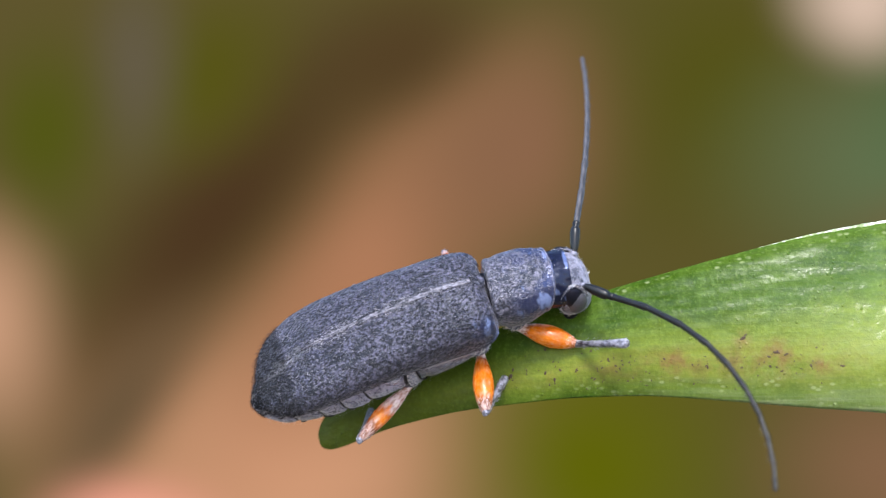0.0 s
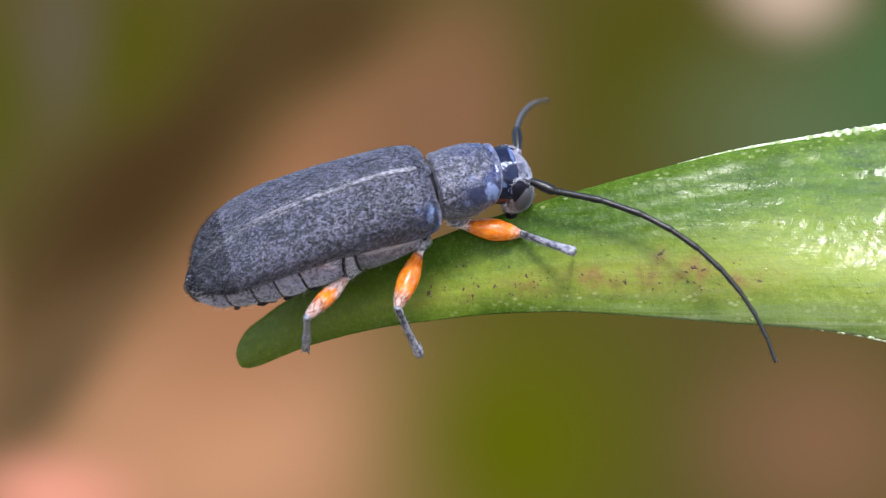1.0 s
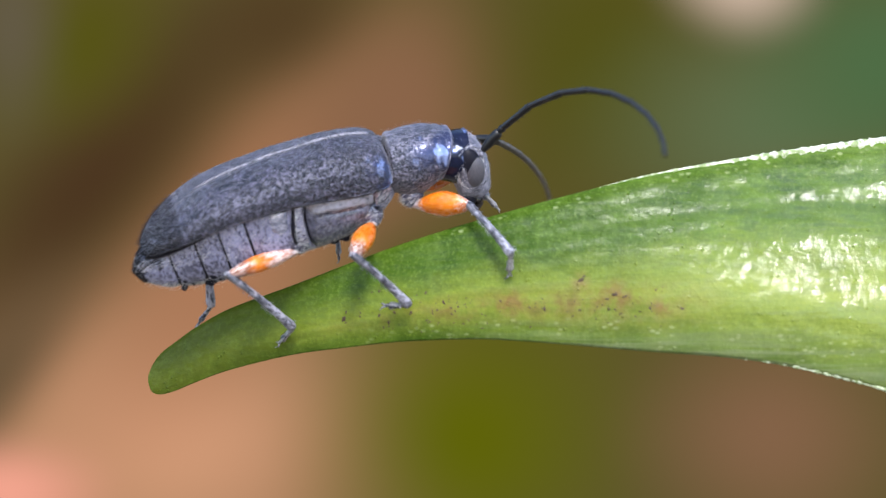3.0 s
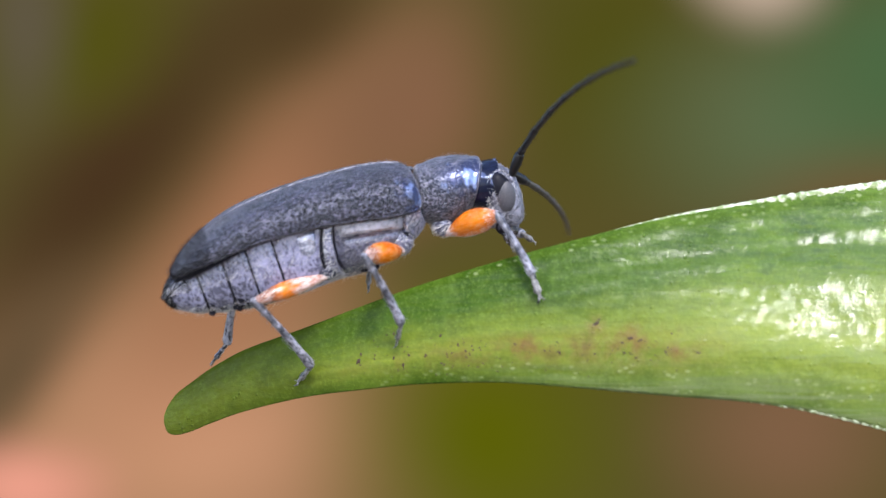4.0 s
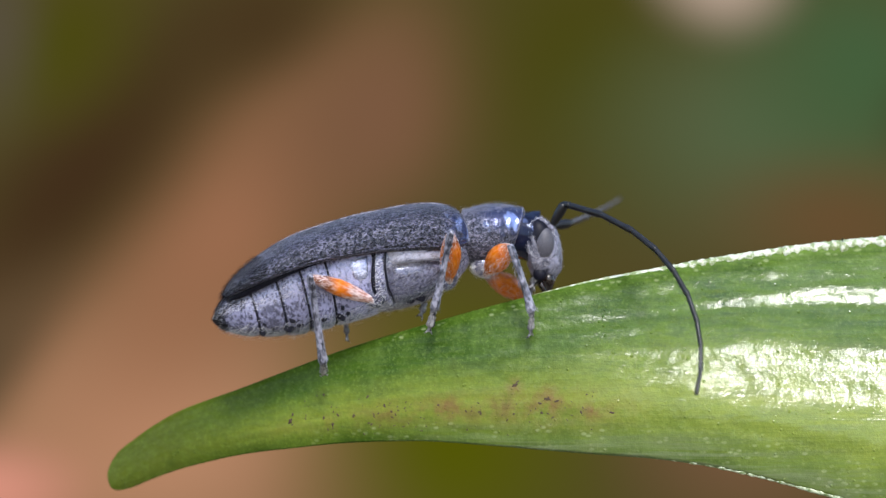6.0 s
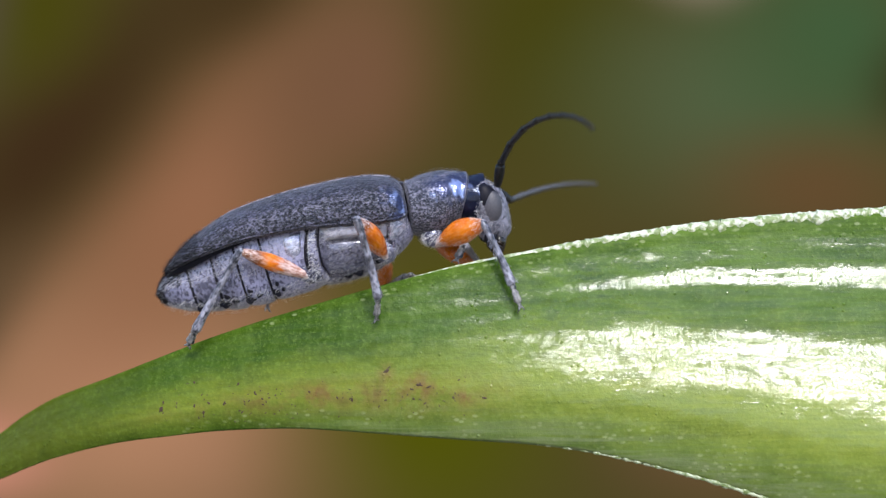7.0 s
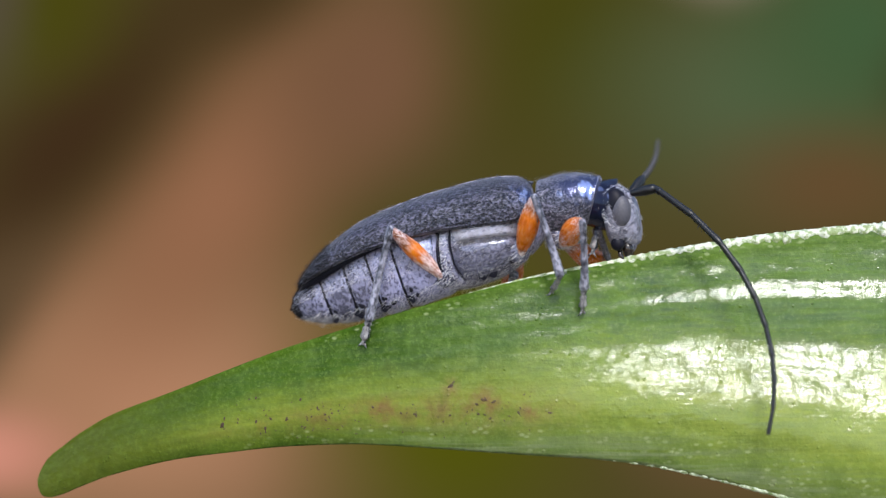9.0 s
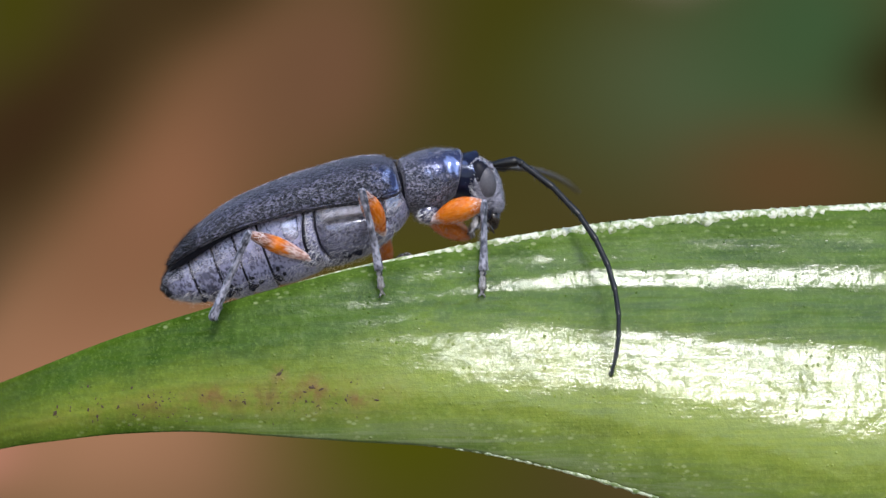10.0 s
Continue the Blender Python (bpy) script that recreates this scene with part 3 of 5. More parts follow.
def build_leaf():
    leaf = tagged(new("leaf"), "glossy green strap-shaped leaf with brown-specked drooping tip", "leaf")
    bm = bmesh.new()
    share = bm.verts.layers.float.new("across")
    xs = list(np.concatenate([-12.17 + 2.67 * np.linspace(0, 1, 26) ** 1.8, np.linspace(-9.3, 17, 110), np.linspace(17.6, 70, 45)]))
    count = 90
    rings = []
    for i, x in enumerate(xs):
        top, low, _ = glide(LEAF_LINE, float(x))
        thick = min(0.34, 0.3 * (top - low))
        front, back = [], []
        for j in range(count + 1):
            k = math.sin(math.pi / 2 * j / count)
            p = leaf_point(float(x), k)
            q = leaf_point(float(x), min(1, k + 0.01)) - leaf_point(float(x), max(0, k - 0.01))
            out = Vector((0, -q.z, q.y)).normalized()
            # shallow ribs along the blade
            rib = 0.005 * math.sin(k * 52 + 0.7 * math.sin(k * 9)) * min(1, (top - low) / 5) * min(1, 8 * k * (1 - k))
            rib += 0.02 * noise.noise(Vector((x * 0.5, k * 14, 3))) * min(1, max(0, (top - low - 1.5) / 2))
            front.append((p + out * rib, k))
            edge = min(1.0, 6 * k * (1 - k) + 0.12)
            back.append((p - out * thick * edge, k))
        rings.append(front + back[::-1])
    grid = [[bm.verts.new(p) for p, k in ring] for ring in rings]
    for g, ring in zip(grid, rings):
        for v, (p, k) in zip(g, ring):
            v[share] = k
    n = len(grid[0])
    for a, b in zip(grid, grid[1:]):
        for j in range(n):
            bm.faces.new((a[j], a[(j + 1) % n], b[(j + 1) % n], b[j]))
    bm.faces.new(grid[0][::-1])
    bm.faces.new(grid[-1])
    blade = part("blade", bm, LEAF, leaf)
    # pale, slightly knobbly edge beads; the upper's white stands in for the crest's reflection
    for k, size in ((1.0, 0.42), (0.0, 0.15)):
        bm = bmesh.new()
        line, radii = [], []
        for x in np.linspace(0.5 if k else -11.6, 60, 900):
            p = leaf_point(float(x), k)
            r = size * (0.35 + 0.5 * abs(noise.noise(Vector((p.x * 3.7, k, 0)))) + 0.25 * abs(noise.noise(Vector((p.x * 9.1, k, 4))))) * min(1.0, max(0.0, (p.x - 0.5) / 9)) ** 0.8
            line.append(p + (Vector((0, -0.3 * r, -0.5 * r)) if k else Vector((0, 0.03, 0.03))))
            radii.append(r)
        tube(bm, line, [max(0.006, q) for q in radii], 8)
        part("margin", bm, CREST_SHINE if k else RIM_GREEN, leaf, "pale knobbly leaf margin")
    # brown specks
    rnd = random.Random(5)
    shapes = []
    for s in range(4):
        bm = ball(bmesh.new(), (0, 0, 0), (1, 0.1, 0.6), 6, 10)
        for v in bm.verts:
            v.co *= 1 + 0.9 * noise.noise(v.co * 2.1 + Vector((s * 5, 0, 0)))
        ob = part("spot", bm, SPOT, leaf)
        shapes.append(ob)
    placed = [(0, 0, 0.10), (0.93, -0.37, 0.10), (2.72, -0.74, 0.07), (1.2, -0.42, 0.08), (0.08, 0.1, 0.06), (-6.45, -1.1, 0.09), (-5.2, -1.15, 0.07), (-4.0, -0.85, 0.06)]
    while len(placed) < 170:
        x = rnd.uniform(-6.5, 2.4)
        placed.append((x, rnd.gauss(-0.72, 0.3) + 0.04 * x, rnd.uniform(0.014, 0.06) * rnd.uniform(0.5, 1.25)))
    for i, (x, z, size) in enumerate(placed):
        base = shapes[i % 4]
        ob = base if i < 4 else base.copy()
        if i >= 4:
            scene.collection.objects.link(ob)
        p = leaf_at(x, z)
        ob.matrix_basis = Matrix.LocRotScale(p * MM, Euler((0, rnd.uniform(0, 3), 0)), (size, size, size * rnd.uniform(0.5, 1)))
    return leaf


leaf = build_leaf()

# ---- the beetle ----
# In its own space: x forwards, z up, its right side at -y; the origin is on its back, between wing cases and neck shield.


def build_elytron(beetle, side):
    """One wing case: a thin domed shell from the seam to the side margin."""
    back = [(0.0, -0.12, 0.95, -0.72), (0.08, 0.05, 1.14, -0.8), (0.3, 0.2, 1.32, -0.86), (0.9, 0.36, 1.42, -0.82), (1.7, 0.43, 1.44, -0.7), (2.9, 0.43, 1.47, -0.54),
            (4.4, 0.30, 1.50, -0.5), (5.2, 0.13, 1.48, -0.56), (5.9, -0.16, 1.38, -0.68), (6.5, -0.51, 1.12, -0.82), (6.85, -0.78, 0.8, -0.94), (7.05, -0.98, 0.4, -1.04)]
    bm = bmesh.new()
    n = 22
    outer, inner = [], []
    for i in range(61):
        x = 7.05 * (0.5 - 0.5 * math.cos(math.pi * i / 60)) ** 0.9
        top, w, low = glide(back, x)
        w *= 1.05
        ro, ri = [], []
        for j in range(n + 1):
            a = j / n * radians(97)
            y = w * math.sin(a) ** 0.82
            z = low + (top - low) * max(0.0, math.cos(min(a, radians(90)))) ** 0.72
            if j == n:
                y, z = w * 0.97, low - 0.05
            ridge = 0.045 * math.exp(-((j / 1.1) ** 2)) * min(1.0, x / 0.5) * max(0.0, 1 - x / 6.2)
            d = 0.018 * noise.noise(Vector((x * 3, j * 0.7, side)))
            ro.append((-x, side * (y + 0.006), z + ridge + d))
            ri.append((-x, side * max(0.006, y - 0.06), z - 0.07))
        outer.append(ro)
        inner.append(ri)
    rings = [a + b[::-1] for a, b in zip(outer, inner)]
    skin(bm, rings)
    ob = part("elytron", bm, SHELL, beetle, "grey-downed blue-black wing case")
    down("setae", ob, 1500, 0.07, 0.3, DOWN_DARK, lambda c, nn: nn.z > -0.2 and nn.y * side > -0.4 and abs(c.y) > 0.02 and (c.x < -0.6 or abs(c.y) < 0.7), 0.007, 3)
    # upright down on top, coloured paler to show the back's lit rim
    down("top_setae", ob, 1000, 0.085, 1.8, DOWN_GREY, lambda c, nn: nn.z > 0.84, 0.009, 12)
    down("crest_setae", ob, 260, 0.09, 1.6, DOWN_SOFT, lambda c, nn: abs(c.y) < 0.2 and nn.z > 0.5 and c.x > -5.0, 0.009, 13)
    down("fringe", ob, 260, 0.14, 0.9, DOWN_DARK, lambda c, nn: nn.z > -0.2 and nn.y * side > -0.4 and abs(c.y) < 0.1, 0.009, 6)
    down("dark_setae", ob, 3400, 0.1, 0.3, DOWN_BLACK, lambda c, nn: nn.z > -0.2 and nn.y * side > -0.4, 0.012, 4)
    down("tail_setae", ob, 1900, 0.17, 0.9, DOWN_BLACK, lambda c, nn: c.x < -5.9 and nn.y * side > -0.4, 0.012, 14)
    # the pale raised seam, worn off towards the tip
    bm = bmesh.new()
    line = []
    for i in range(60):
        x = 0.28 + 5.0 * i / 59
        top, w, low = glide(back, x)
        line.append((-x, side * 0.03, top + 0.02))
    tube(bm, line, [0.05 * (1 - (i / 60) ** 2) * (0.6 + 0.5 * abs(noise.noise(Vector((i * 0.6, side, 0))))) + 0.004 for i in range(60)], 6)
    part("suture", bm, SUTURE, ob, "pale downy seam")
    # the bright side margin
    bm = bmesh.new()
    line = []
    for i in range(40):
        x = 0.1 + 6.6 * i / 39
        top, w, low = glide(back, x)
        line.append((-x, side * (w * 1.04), low - 0.03))
    tube(bm, line, [0.022 + 0.02 * math.exp(-((p[0] + 0.6) ** 2)) for p in line], 6)
    part("elytral_margin", bm, SHELL, ob, "grey downy rim")
    return ob


# half width, top and bottom of the trunk along its length behind the neck
TRUNK = [(-0.15, 0.62, -0.3, -1.35), (0.2, 0.9, -0.15, -1.72), (0.8, 1.16, 0.0, -2.12), (1.4, 1.24, 0.1, -2.36), (2.3, 1.26, 0.15, -2.46), (3.2, 1.25, 0.1, -2.46),
         (4.2, 1.26, 0.0, -2.54), (5.2, 1.2, -0.2, -2.54), (6.1, 1.02, -0.62, -2.42), (6.7, 0.84, -0.98, -2.28), (7.1, 0.58, -1.18, -2.1), (7.3, 0.34, -1.42, -1.98), (7.4, 0.12, -1.6, -1.86)]


def sheath(a, b, puff, edge, lean):
    """A ring of the trunk from x = a back to x = b (negative), rounded down at its two edges."""
    st = []
    for k in range(11):
        u = k / 10
        x = a + (b - a) * u
        w, top, low = glide(TRUNK, -x)
        f = puff - edge * (abs(2 * u - 1) ** 4)
        mid = (top + low) / 2
        st.append((x, w * f, mid + (top - mid) * f, mid + (low - mid) * f))
    return loft(st, 32, 16, 2.35, lean=lean)


def flank(x, z, side, out=1.02):
    """A point on the trunk's side."""
    w, top, low = glide(TRUNK, -x)
    mid = (top + low) / 2
    c = min(0.99, abs(z - mid) / ((top - low) / 2))
    return (x, side * w * out * (1 - c ** 2.35) ** (1 / 2.35), z)


def plate(name, upper, lower, side, puff, material, parent, label):
    """A rounded plate on the trunk's side between two lines of (x, z), its rim sunk into the body."""
    ups, lows = ([(i, *p) for i, p in enumerate(line)] for line in (upper, lower))
    bm = bmesh.new()
    rows = []
    for i in range(21):
        u = i / 20
        a, b = glide(ups, u * (len(ups) - 1)), glide(lows, u * (len(lows) - 1))
        row = []
        for j in range(15):
            v = j / 14
            x, z = a + (b - a) * v
            rise = (1 - abs(2 * v - 1) ** 5) * (1 - abs(2 * u - 1) ** 7)
            row.append(flank(float(x), float(z), side, 0.955 + (0.055 + puff) * rise))
        rows.append(row)
    skin(bm, rows, wrap=False)
    return part(name, bm, material, parent, label)


def build_trunk(beetle):
    # the dark inner body, seen in the creases
    part("inner_body", sheath(0.1, -7.3, 0.955, 0.05, 0.0), BLACK, beetle, "glossy black skin seen in the creases")
    mid = part("mesothorax", sheath(-0.05, -0.72, 0.99, 0.11, -0.2), BELLY, beetle, "grey-blue downy middle of the thorax")
    down("setae", mid, 1100, 0.10, 0.3, DOWN, None, 0.009, 15)
    meta = part("metathorax", sheath(-0.8, -2.95, 0.985, 0.05, -0.2), FLANK, beetle, "grey-blue downy hind part of the thorax")
    down("setae", meta, 1500, 0.10, 0.3, DOWN_GREY, None, 0.009, 5)
    down("fringe", meta, 900, 0.2, 0.9, DOWN, lambda c, nn: nn.z < -0.5, 0.010, 45)
    for side in (-1, 1):
        strip = plate("episternum", ((-0.62, -0.92), (-1.5, -0.72), (-2.5, -0.56)), ((-0.72, -1.34), (-1.5, -1.18), (-2.46, -1.08)), side, 0.1, PALE, meta, "pale downy strip along the side")
        down("setae", strip, 900, 0.16, 0.6, DOWN_SOFT, None, 0.010, 46)
        breast = plate("breast_plate", ((-0.78, -1.4), (-1.6, -1.24), (-2.44, -1.14)), ((-1.0, -2.12), (-1.7, -2.3), (-2.5, -2.32)), side, 0.03, FLANK, meta, "glossy dark grey breast plate")
        down("setae", breast, 900, 0.10, 0.3, DOWN_GREY, None, 0.008, 47)
        hip = plate("hip_plate", ((-2.5, -0.56), (-2.66, -1.2), (-2.66, -1.8), (-2.46, -2.3)), ((-2.8, -0.52), (-2.98, -1.2), (-3.05, -1.8), (-2.95, -2.36)), side, 0.05, BELLY, meta, "curved grey plate over the hind hip")
        down("setae", hip, 500, 0.12, 0.4, DOWN, None, 0.009, 51)
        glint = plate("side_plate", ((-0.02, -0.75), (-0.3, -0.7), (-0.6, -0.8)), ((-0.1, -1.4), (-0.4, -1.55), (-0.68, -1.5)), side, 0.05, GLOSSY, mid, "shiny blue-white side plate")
        down("setae", glint, 160, 0.10, 0.4, DOWN, None, 0.009, 48)
        for thick, route in ((0.045, ((-2.8, -0.6), (-2.97, -1.1), (-3.05, -1.6), (-2.98, -2.1))), (0.018, ((-2.5, -0.62), (-2.63, -1.15), (-2.64, -1.65), (-2.5, -2.1)))):
            way = [(k, *p) for k, p in enumerate(route)]
            seam = [flank(*(float(v) for v in glide(way, k)), side, 1.02) for k in np.linspace(0, len(way) - 1, 22)]
            part("seam", tube(bmesh.new(), seam, [0.012 + thick * math.sin(math.pi * (k + 2) / 25) for k in range(22)], 6), BLACK, meta, "black seam between the plates")
        for sx, sz, size in ((-1.05, -1.9, 0.16), (-1.7, -2.16, 0.15), (-2.0, -2.2, 0.11), (-0.72, -1.55, 0.12)):
            b2 = ball(bmesh.new(), (0, 0, 0), (size, 0.025, size * 0.8), 10, 16)
            for v in b2.verts:
                v.co *= 1 + 0.7 * noise.noise(Vector((v.co.x * 7 + sx, v.co.z * 7, side)))
            bmesh.ops.translate(b2, vec=flank(sx, sz, side, 1.01), verts=b2.verts)
            part("dark_patch", b2, BLACK, meta, "black bare patch low on the side")
    for side in (-1, 1):
        # the black fold between wing case and abdomen
        pts, radii = [], []
        for i in range(21):
            x = 4.2 + 2.85 * i / 20
            w, low = glide([(4.2, 1.42, -0.52), (5.2, 1.4, -0.62), (5.9, 1.28, -0.76), (6.5, 1.04, -0.92), (6.85, 0.78, -1.05), (7.1, 0.5, -1.2)], x)
            pts.append((-x, side * (w - 0.16), low - 0.06))
            radii.append((0.03 + 0.11 * min(1.0, i / 12)) * min(1.0, (21 - i) / 4))
        part("wing_fold", tube(bmesh.new(), pts, radii, 10), BLACK, beetle, "glossy black fold under the wing case")
    bm = ball(bmesh.new(), (-0.12, 0, -0.02), (0.2, 0.24, 0.07))
    part("scutellum", bm, SHELL, beetle, "small grey shield between the wing cases")
    # five rings, each set off from the next by a dark crease
    cuts = [(-2.9, -4.2), (-4.23, -4.94), (-4.97, -5.62), (-5.65, -6.36), (-6.39, -7.4)]
    for i, (a, b) in enumerate(cuts):
        ring = part("abdomen_ring", sheath(a, b, 1.015, 0.055, -0.12), LAVENDER if i < 2 else BELLY, beetle, "lavender-grey downy ring of the abdomen" if i < 2 else "grey-blue downy ring of the abdomen")
        if i < 4:
            part("seam", sheath(b + 0.02, b - 0.05, 0.969, 0.0, -0.12), BLACK, ring, "thin black crease between the rings")
        down("setae", ring, 1100, 0.10, 0.3, DOWN_GREY, None, 0.008, 20 + i)
        down("fringe", ring, 350, 0.2, 0.9, DOWN, lambda c, nn: nn.z < -0.5, 0.009, 40 + i)
        down("side_setae", ring, 350, 0.15, 0.6, DOWN_SOFT, lambda c, nn: -1.5 < c.z < -0.6 and abs(nn.y) > 0.5, 0.010, 80 + i)
        down("edge_setae", ring, 260, 0.12, 0.3, DOWN, lambda c, nn: c.x < b + 0.16, 0.010, 70 + i)
        if i == 4:
            down("tail_setae", ring, 2200, 0.15, 0.5, DOWN_BLACK, lambda c, nn: c.x < -7.15 or (nn.z > 0.25 and c.x < -6.6), 0.016, 61)
        for side in (-1, 1):
            if i == 0:
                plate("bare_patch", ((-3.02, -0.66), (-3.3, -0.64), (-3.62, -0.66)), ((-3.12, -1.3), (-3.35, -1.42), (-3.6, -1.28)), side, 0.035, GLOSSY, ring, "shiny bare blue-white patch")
            for k, (dx, drop, size) in enumerate(() if i == 4 else ((0.12, 0.74, 0.15), (0.36, 0.7, 0.1), (0.18, 0.56, 0.08))):
                xm = b + dx
                w, top, low = glide(TRUNK, -xm)
                mid_z = (top + low) / 2
                b2 = ball(bmesh.new(), (0, 0, 0), (size * (0.7 + 0.2 * (i % 3)), 0.02, size), 10, 16)
                for v in b2.verts:
                    v.co *= 1 + 0.8 * noise.noise(Vector((v.co.x * 8 + i * 3 + k, v.co.z * 8, side)))
                bmesh.ops.translate(b2, vec=flank(xm, mid_z + (low - mid_z) * drop, side, 0.99), verts=b2.verts)
                part("dark_patch", b2, BLACK, ring, "black patch low on the side")


def build_pronotum(beetle):
    rows = [(-0.02, 0.86, -0.1, -1.35), (0.03, 0.97, 0.0, -1.48), (0.2, 1.0, 0.05, -1.6), (0.55, 1.05, 0.1, -1.74), (0.95, 1.06, 0.1, -1.74), (1.25, 1.0, 0.03, -1.6), (1.5, 0.93, -0.06, -1.46), (1.6, 0.9, -0.1, -1.4), (1.63, 0.8, -0.2, -1.3)]
    bm = bmesh.new()
    rings = []
    for i in range(57):
        x = -0.02 + 1.65 * (0.5 - 0.5 * math.cos(math.pi * i / 56))
        w, top, low = glide(rows, x)
        # two cross furrows ahead of the middle, one behind
        f = 1 - 0.014 * math.exp(-(((x - 1.2) / 0.08) ** 2)) - 0.018 * math.exp(-(((x - 1.43) / 0.05) ** 2)) - 0.022 * math.exp(-(((x - 0.22) / 0.07) ** 2))
        ring = []
        for j in range(48):
            a = 2 * math.pi * j / 48
            c, q = math.cos(a), math.sin(a)
            cy, cz = (math.copysign(abs(v) ** (2 / 2.2), v) for v in (c, q))
            g = f + 0.012 * noise.noise(Vector((x * 3.2, c * 2.5, q * 2.5)))
            ring.append((x + (0.06 + 0.12 * x) * cz, cy * w * g, (top + low) / 2 + cz * (top - low) / 2 * g))
        rings.append(ring)
    skin(bm, rings)
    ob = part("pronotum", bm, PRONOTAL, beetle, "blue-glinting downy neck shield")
    down("setae", ob, 1800, 0.075, 0.3, DOWN_GREY, lambda c, nn: c.z < -0.75 or c.x < 0.3 or nn.z > 0.8, 0.007, 7)
    # the top's standing hairs are lightened for the lit rim of the shield
    down("fringe", ob, 500, 0.13, 1.8, DOWN_SOFT, lambda c, nn: nn.z > 0.8, 0.008, 17)
    # pale hair band at the front rim
    for x, w, top, low, r in ((1.58, 0.915, -0.085, -1.42, 0.012),):
        rim = []
        for j in range(49):
            a = 2 * math.pi * j / 48
            c, q = math.cos(a), math.sin(a)
            cy, cz = (math.copysign(abs(v) ** (2 / 2.2), v) for v in (c, q))
            rim.append((x + (0.06 + 0.12 * x) * cz, cy * w * 0.99, (top + low) / 2 + cz * (top - low) / 2))
        part("collar_band", tube(bmesh.new(), rim, [r * (0.8 + 0.5 * abs(noise.noise(Vector((k * 0.8, x, 0))))) for k in range(49)], 6), FACE, ob, "pale hair band on the neck shield")
    return ob


def build_head(beetle):
    neck = loft([(1.3, 0.78, -0.22, -1.36), (1.7, 0.82, -0.22, -1.52), (2.12, 0.86, -0.23, -1.72)], 28, 14, 2.1, lean=0.4)
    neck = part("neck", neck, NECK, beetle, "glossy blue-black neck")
    bm = loft([(1.82, 0.70, -0.42, -1.8), (1.9, 0.82, -0.3, -2.05), (2.08, 0.87, -0.28, -2.18), (2.35, 0.84, -0.4, -2.22), (2.6, 0.70, -0.62, -2.16), (2.76, 0.47, -0.9, -2.02), (2.82, 0.2, -1.2, -1.76)], 32, 26, 2.3)
    head = part("head", bm, FACE, beetle, "pale grey downy head facing downwards")
    down("setae", head, 1800, 0.10, 0.35, DOWN_SOFT, lambda c, nn: nn.x > -0.5, 0.009, 9)
    down("fringe", head, 200, 0.12, 1.0, DOWN, lambda c, nn: nn.x > -0.5, 0.009, 19)
    for side in (-1, 1):
        # the black hollow round the eye is broader behind and above it
        b1 = ball(bmesh.new(), (2.22, side * 0.65, -1.06), (0.345, 0.25, 0.57), 14, 24, pose(0, 0, 0, 0, -8, 0))
        part("eye_rim", b1, BLACK, head, "black hollow round the eye")
        b2 = ball(bmesh.new(), (2.3, side * 0.74, -1.18), (0.295, 0.21, 0.46), 16, 24, pose(0, 0, 0, 0, 8, 0))
        part("eye", b2, EYE, head, "grey faceted compound eye")
        ring = [(2.25 + 0.39 * math.cos(a), side * (0.70 - 0.09 * math.cos(a) - 0.08 * math.sin(a)), -1.05 + 0.6 * math.sin(a)) for a in np.linspace(0, 2 * math.pi, 33)]
        orbit = part("orbit", tube(bmesh.new(), ring, [0.018 + 0.02 * abs(noise.noise(Vector((k * 0.7, side, 0)))) for k in range(33)], 6), FACE, head, "pale hair ring round the eye")
        down("setae", orbit, 350, 0.13, 0.8, DOWN, None, 0.009, 29)
        jaw = tube(bmesh.new(), [(2.30, side * 0.36, -2.05), (2.37, side * 0.36, -2.29), (2.34, side * 0.24, -2.49), (2.28, side * 0.08, -2.57)], [0.17, 0.16, 0.10, 0.03], 10)
        part("mandible", jaw, JAW, head, "black curved jaw")
        cheek = ball(bmesh.new(), (2.1, side * 0.56, -2.05), (0.2, 0.16, 0.2), 10, 14)
        part("cheek", cheek, BLACK, head, "black cheek beside the jaw")
        palp = tube(bmesh.new(), [(2.12, side * 0.42, -2.15), (2.12, side * 0.54, -2.37), (2.2, side * 0.54, -2.53), (2.26, side * 0.48, -2.65)], [0.06, 0.06, 0.05, 0.02], 8)
        part("palp", palp, JAW, head, "short dark feeler at the mouth")
    lip = ball(bmesh.new(), (2.46, 0, -2.13), (0.16, 0.36, 0.2), 10, 16)
    part("upper_lip", lip, FACE, head)
    return neck, head


HIPS = {"front": (0.55, 0.66, -1.86), "middle": (-0.85, 0.95, -1.95), "hind": (-2.97, 1.02, -2.05)}
BONES = {"front": (1.72, 1.88), "middle": (1.98, 2.25), "hind": (2.25, 2.6)}
TARSUS = 0.85
KNEES = {"front": (0.6, 1.25, 0.9), "middle": (-0.1, 1.0, 1.1), "hind": (-1.0, 0.7, 0.7)}
KNEES_FLANK = {"front": (0.2, 0.82, 0.57), "middle": (-0.25, 1.0, 0.1), "hind": (-0.7, 0.9, 0.0)}


